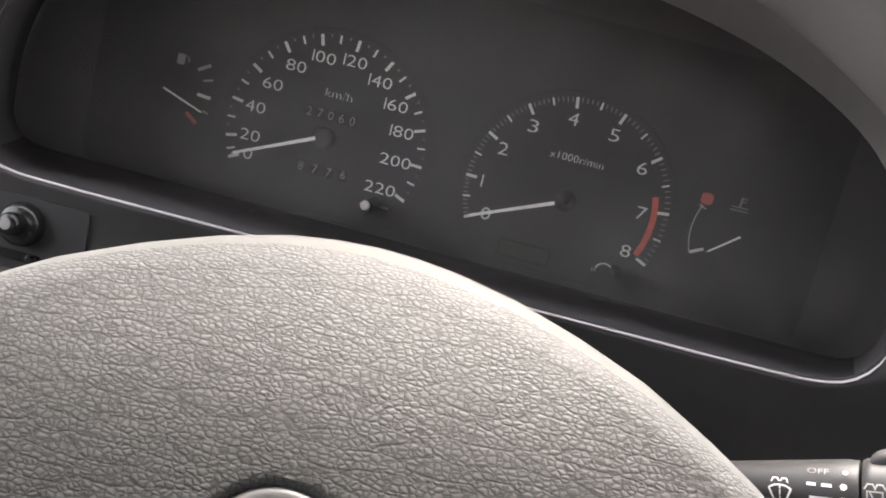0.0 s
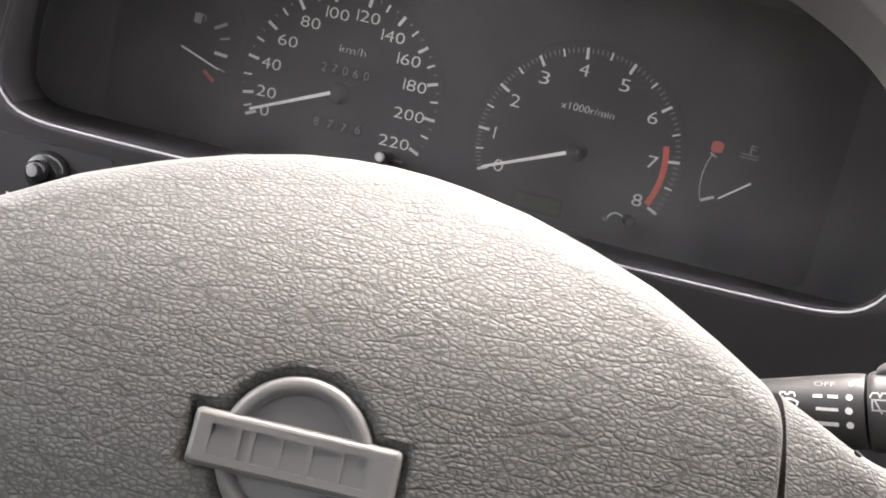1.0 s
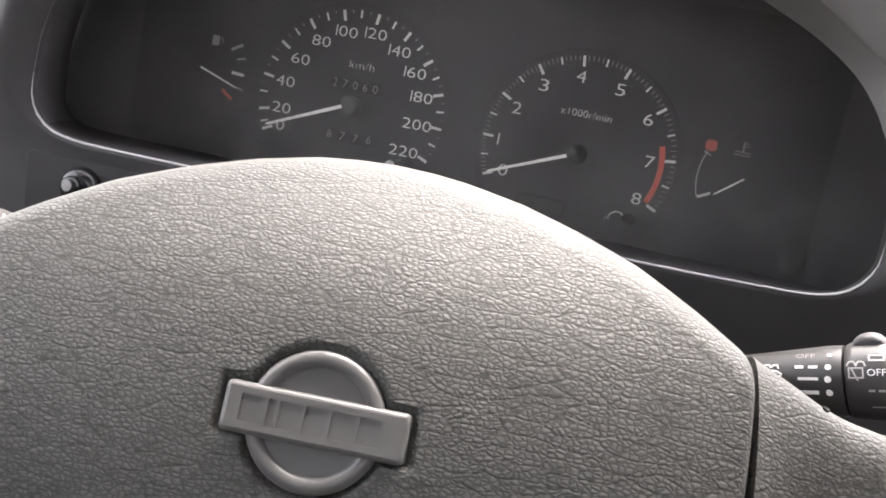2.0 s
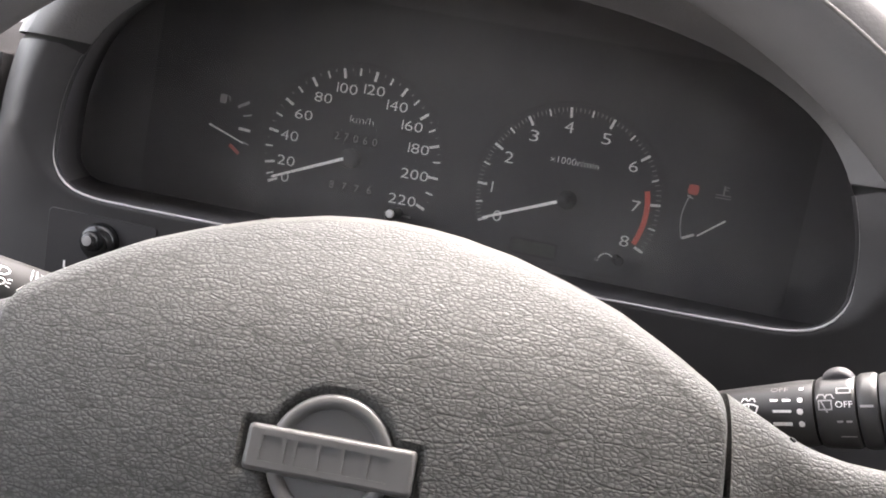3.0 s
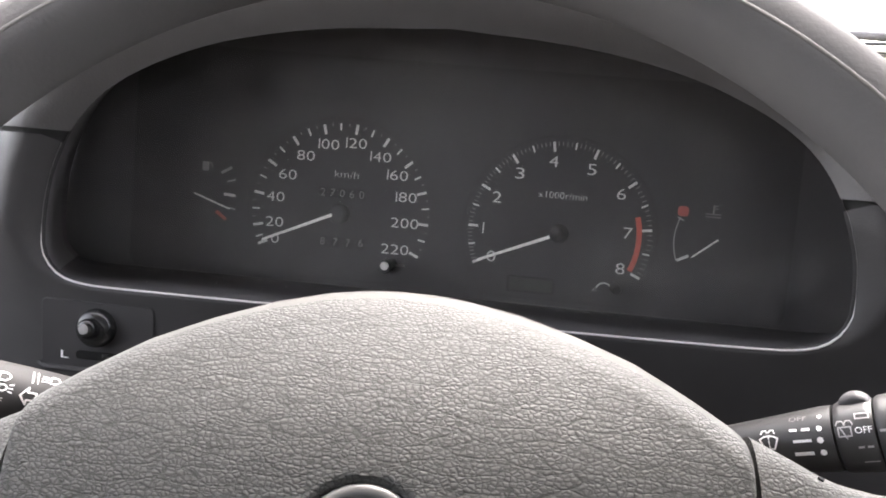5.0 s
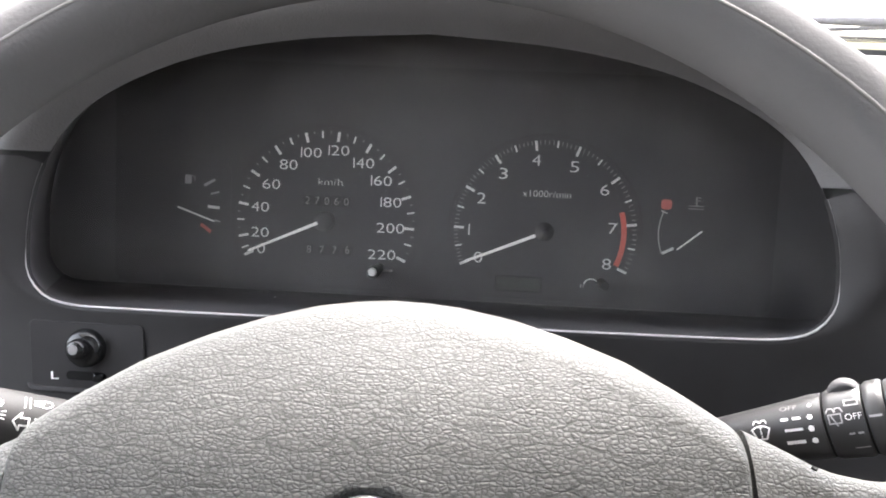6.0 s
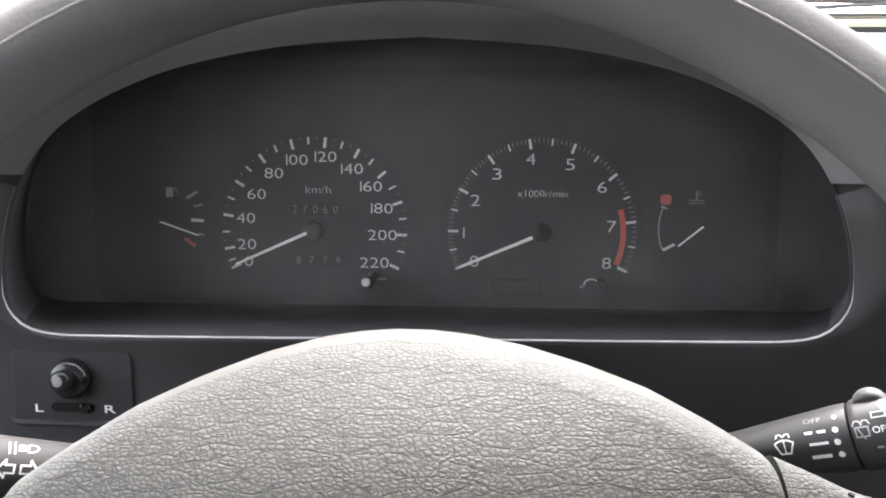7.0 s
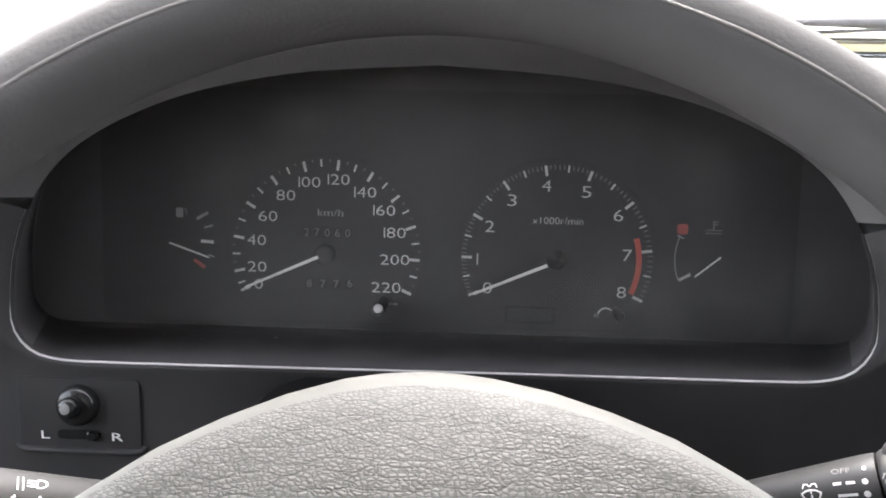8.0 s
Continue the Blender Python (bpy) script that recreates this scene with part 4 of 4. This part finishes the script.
def dashboard():
    t = thing("dashboard", PANEL, "charcoal grained dashboard below and beside the instruments", "dashboard", kind="structure")
    # lower fascia, under and beside the cluster
    part("fascia", box(-0.42, -0.36, 0.045, 1.02, -0.088, 0.082, 0.004), DASH, t)
    part("fascia_end", box(-0.42, -0.09, -0.06, -0.212, 0.05, 0.070, 0.012), VISOR, t)
    part("fascia_side", box(0.212, -0.09, -0.06, 1.02, 0.05, 0.075, 0.012), VISOR, t)
    # top skin: rises gently to the windscreen
    prof = [(-0.055, 0.045), (-0.035, 0.052), (-0.01, 0.060), (0.022, 0.066), (0.08, 0.082), (0.14, 0.108), (0.20, 0.139), (0.215, 0.1465)]
    for x0, x1, first in ((-0.43, -0.228, 0), (-0.228, 0.228, 3), (0.228, 1.02, 0)):
        line = prof[first:]
        rings = [[(float(x), z, -y) for y, z in line] + [(float(x), z - 0.03, -y) for y, z in reversed(line)] for x in np.linspace(x0, x1, 12)]
        part("top_skin", skin(rings, True, True), VISOR, t, "grained dash top")
    return t


def air_vent():
    t = thing("side_air_vent", PANEL, "black side air vent beside the instruments", "air vent")
    part("surround", skin([[(*p, 0.070) for p in rounded(-0.262, 0.006, -0.205, 0.042, 0.012)], [(*p, 0.0735) for p in rounded(-0.261, 0.007, -0.206, 0.041, 0.012)], [(*p, 0.0735) for p in rounded(-0.257, 0.011, -0.210, 0.037, 0.010)], [(*p, 0.060) for p in rounded(-0.257, 0.011, -0.210, 0.037, 0.010)]]), BLACK, t)
    part("back", slab(rounded(-0.257, 0.011, -0.210, 0.037, 0.010), 0.0705, 0.0712), BLACK, t)
    first = part("slat", box(-0.255, 0.0145, 0.0714, -0.212, 0.0160, 0.0730), BLACK, t)
    for k in range(1, 4):
        again(first, pose(0, 0.006 * k, 0))
    return t


# ---- the car round the camera, plain ----
def sheet(name, quad, thick, material, label, category):
    """A flat panel through four corners, with thickness outwards."""
    p = [Vector(q) for q in quad]
    n = (p[1] - p[0]).cross(p[3] - p[0]).normalized() * thick
    ob = part(name, skin([[tuple(q) for q in p], [tuple(q + n) for q in p]], True, True), material, None, label, smooth=False)
    return tagged(ob, "", category, kind="structure")


def cabin():
    # Unseen shell; window openings and rear sill are sized to shape the light.
    L, R, B = -0.46, 1.02, -1.65
    sheet("floor", [(L, B, 0.30), (R, B, 0.30), (R, 0.5, 0.30), (L, 0.5, 0.30)], -0.03, CARPET, "dark carpeted car floor", "floor")
    sheet("ceiling", [(L, B, 1.40), (R, B, 1.40), (R, -0.16, 1.40), (L, -0.16, 1.40)], 0.03, LINER, "pale fabric roof lining", "ceiling")
    sheet("wall_rear", [(L, B, 0.30), (R, B, 0.30), (R, B, 1.40), (R - 0.15, B, 1.38), (R - 0.14, B, 1.26), (L + 0.14, B, 1.26), (L + 0.15, B, 1.38), (L + 0.15, B, 1.40), (L, B, 1.40)], -0.03, TRIM, "grey trim below and beside the rear window", "wall")
    for x, side in ((L, "left"), (R, "right")):
        s = -0.03 if side == "left" else 0.03
        top = 0.99
        back = -0.60 if side == "left" else -0.42
        sheet("wall_" + side, [(x, B, 0.30), (x, 0.50, 0.30), (x, 0.50, 0.98), (x, back, top), (x, back - 0.02, 1.39), (x, B, 1.39)], -s, TRIM, "grey door trim", "wall")
        sheet("pillar", [(x, 0.28, 1.09), (x, 0.34, 1.09), (x, -0.10, 1.40), (x, -0.17, 1.40)], -s, LINER, "pale windscreen pillar", "pillar")
    sheet("bulkhead", [(L, 0.50, 0.30), (R, 0.50, 0.30), (R, 0.50, 0.98), (L, 0.50, 0.98)], 0.03, CARPET, "dark bulkhead under the dashboard", "bulkhead")
    g = sheet("windscreen", [(L, 0.31, 1.10), (R, 0.31, 1.10), (R, -0.14, 1.40), (L, -0.14, 1.40)], 0.004, GLASS, "clear raked windscreen", "windscreen")
    g.visible_shadow = False


def outside():
    bm = bmesh.new()
    bmesh.ops.create_grid(bm, x_segments=8, y_segments=8, size=400)
    tagged(part("ground", bm, CONCRETE, None, "pale sunlit concrete yard"), "", "ground", kind="structure")
    s = thing("windscreen_seal", CAR, "black rubber seal at the foot of the windscreen", "seal")
    part("strip", box(0.06, 0.217, 1.120, 1.00, 0.223, 1.1510, 0.001), RUBBER, s)
    c = thing("cowl_panel", CAR, "cream plastic cowl with a grey grille gap", "cowl")
    part("lip", box(0.06, 0.225, 1.110, 1.00, 0.230, 1.1575, 0.001), YELLOW, c)
    part("grille_strip", box(0.06, 0.231, 1.110, 1.00, 0.234, 1.1605, 0.0006), GREYBAND, c)
    part("upper_strip", box(0.06, 0.236, 1.1620, 1.00, 0.239, 1.1634, 0.0004), GREYBAND, c)
    t = thing("car_bonnet", CAR, "pale cream painted bonnet beyond the windscreen", "bonnet")
    prof = [(0.240, 1.02), (0.241, 1.168), (0.248, 1.1705), (0.40, 1.172), (0.70, 1.168), (1.00, 1.14), (1.25, 1.09), (1.40, 1.00)]
    rings = [[(x, y, z - 0.08 * (abs(x - 0.28) / 0.75) ** 4) for y, z in prof] + [(x, y, z - 0.14) for y, z in reversed(prof)] for x in np.linspace(-0.44, 1.00, 24)]
    part("panel", skin([[tuple(map(float, p)) for p in r] for r in rings], True, True), PAINT, t)
    w = thing("windscreen_wiper", CAR, "grey windscreen wiper lying along the glass", "wiper")
    rings = []
    for k in range(41):                                       # blade: thickest in the middle, pointed at both ends
        x, h = 0.19 + 0.46 * k / 40, 0.0052 * math.sin(math.pi * min(1.0, 0.03 + k / 41.5)) ** 0.8
        zc = 1.1735 + 0.004 * (k / 40 - 0.3)
        rings.append([(x, 0.228 + 0.003 * math.cos(q), zc + h * math.sin(q)) for q in [2 * math.pi * j / 12 for j in range(12)]])
    part("blade", skin(rings, True, True), WIPER, w)
    part("arm", moved(box(-0.16, -0.002, -0.0012, 0.16, 0.002, 0.0012, 0.0006), pose(0.40, 0.224, 1.1725, 0, -3.0, 0)), GREYBAND, w)


bezel()
visor()
housing()
cluster()
steering_wheel()
column_shroud()
wiper_stalk()
light_stalk()
mirror_switch()
dashboard()
air_vent()
cabin()
outside()
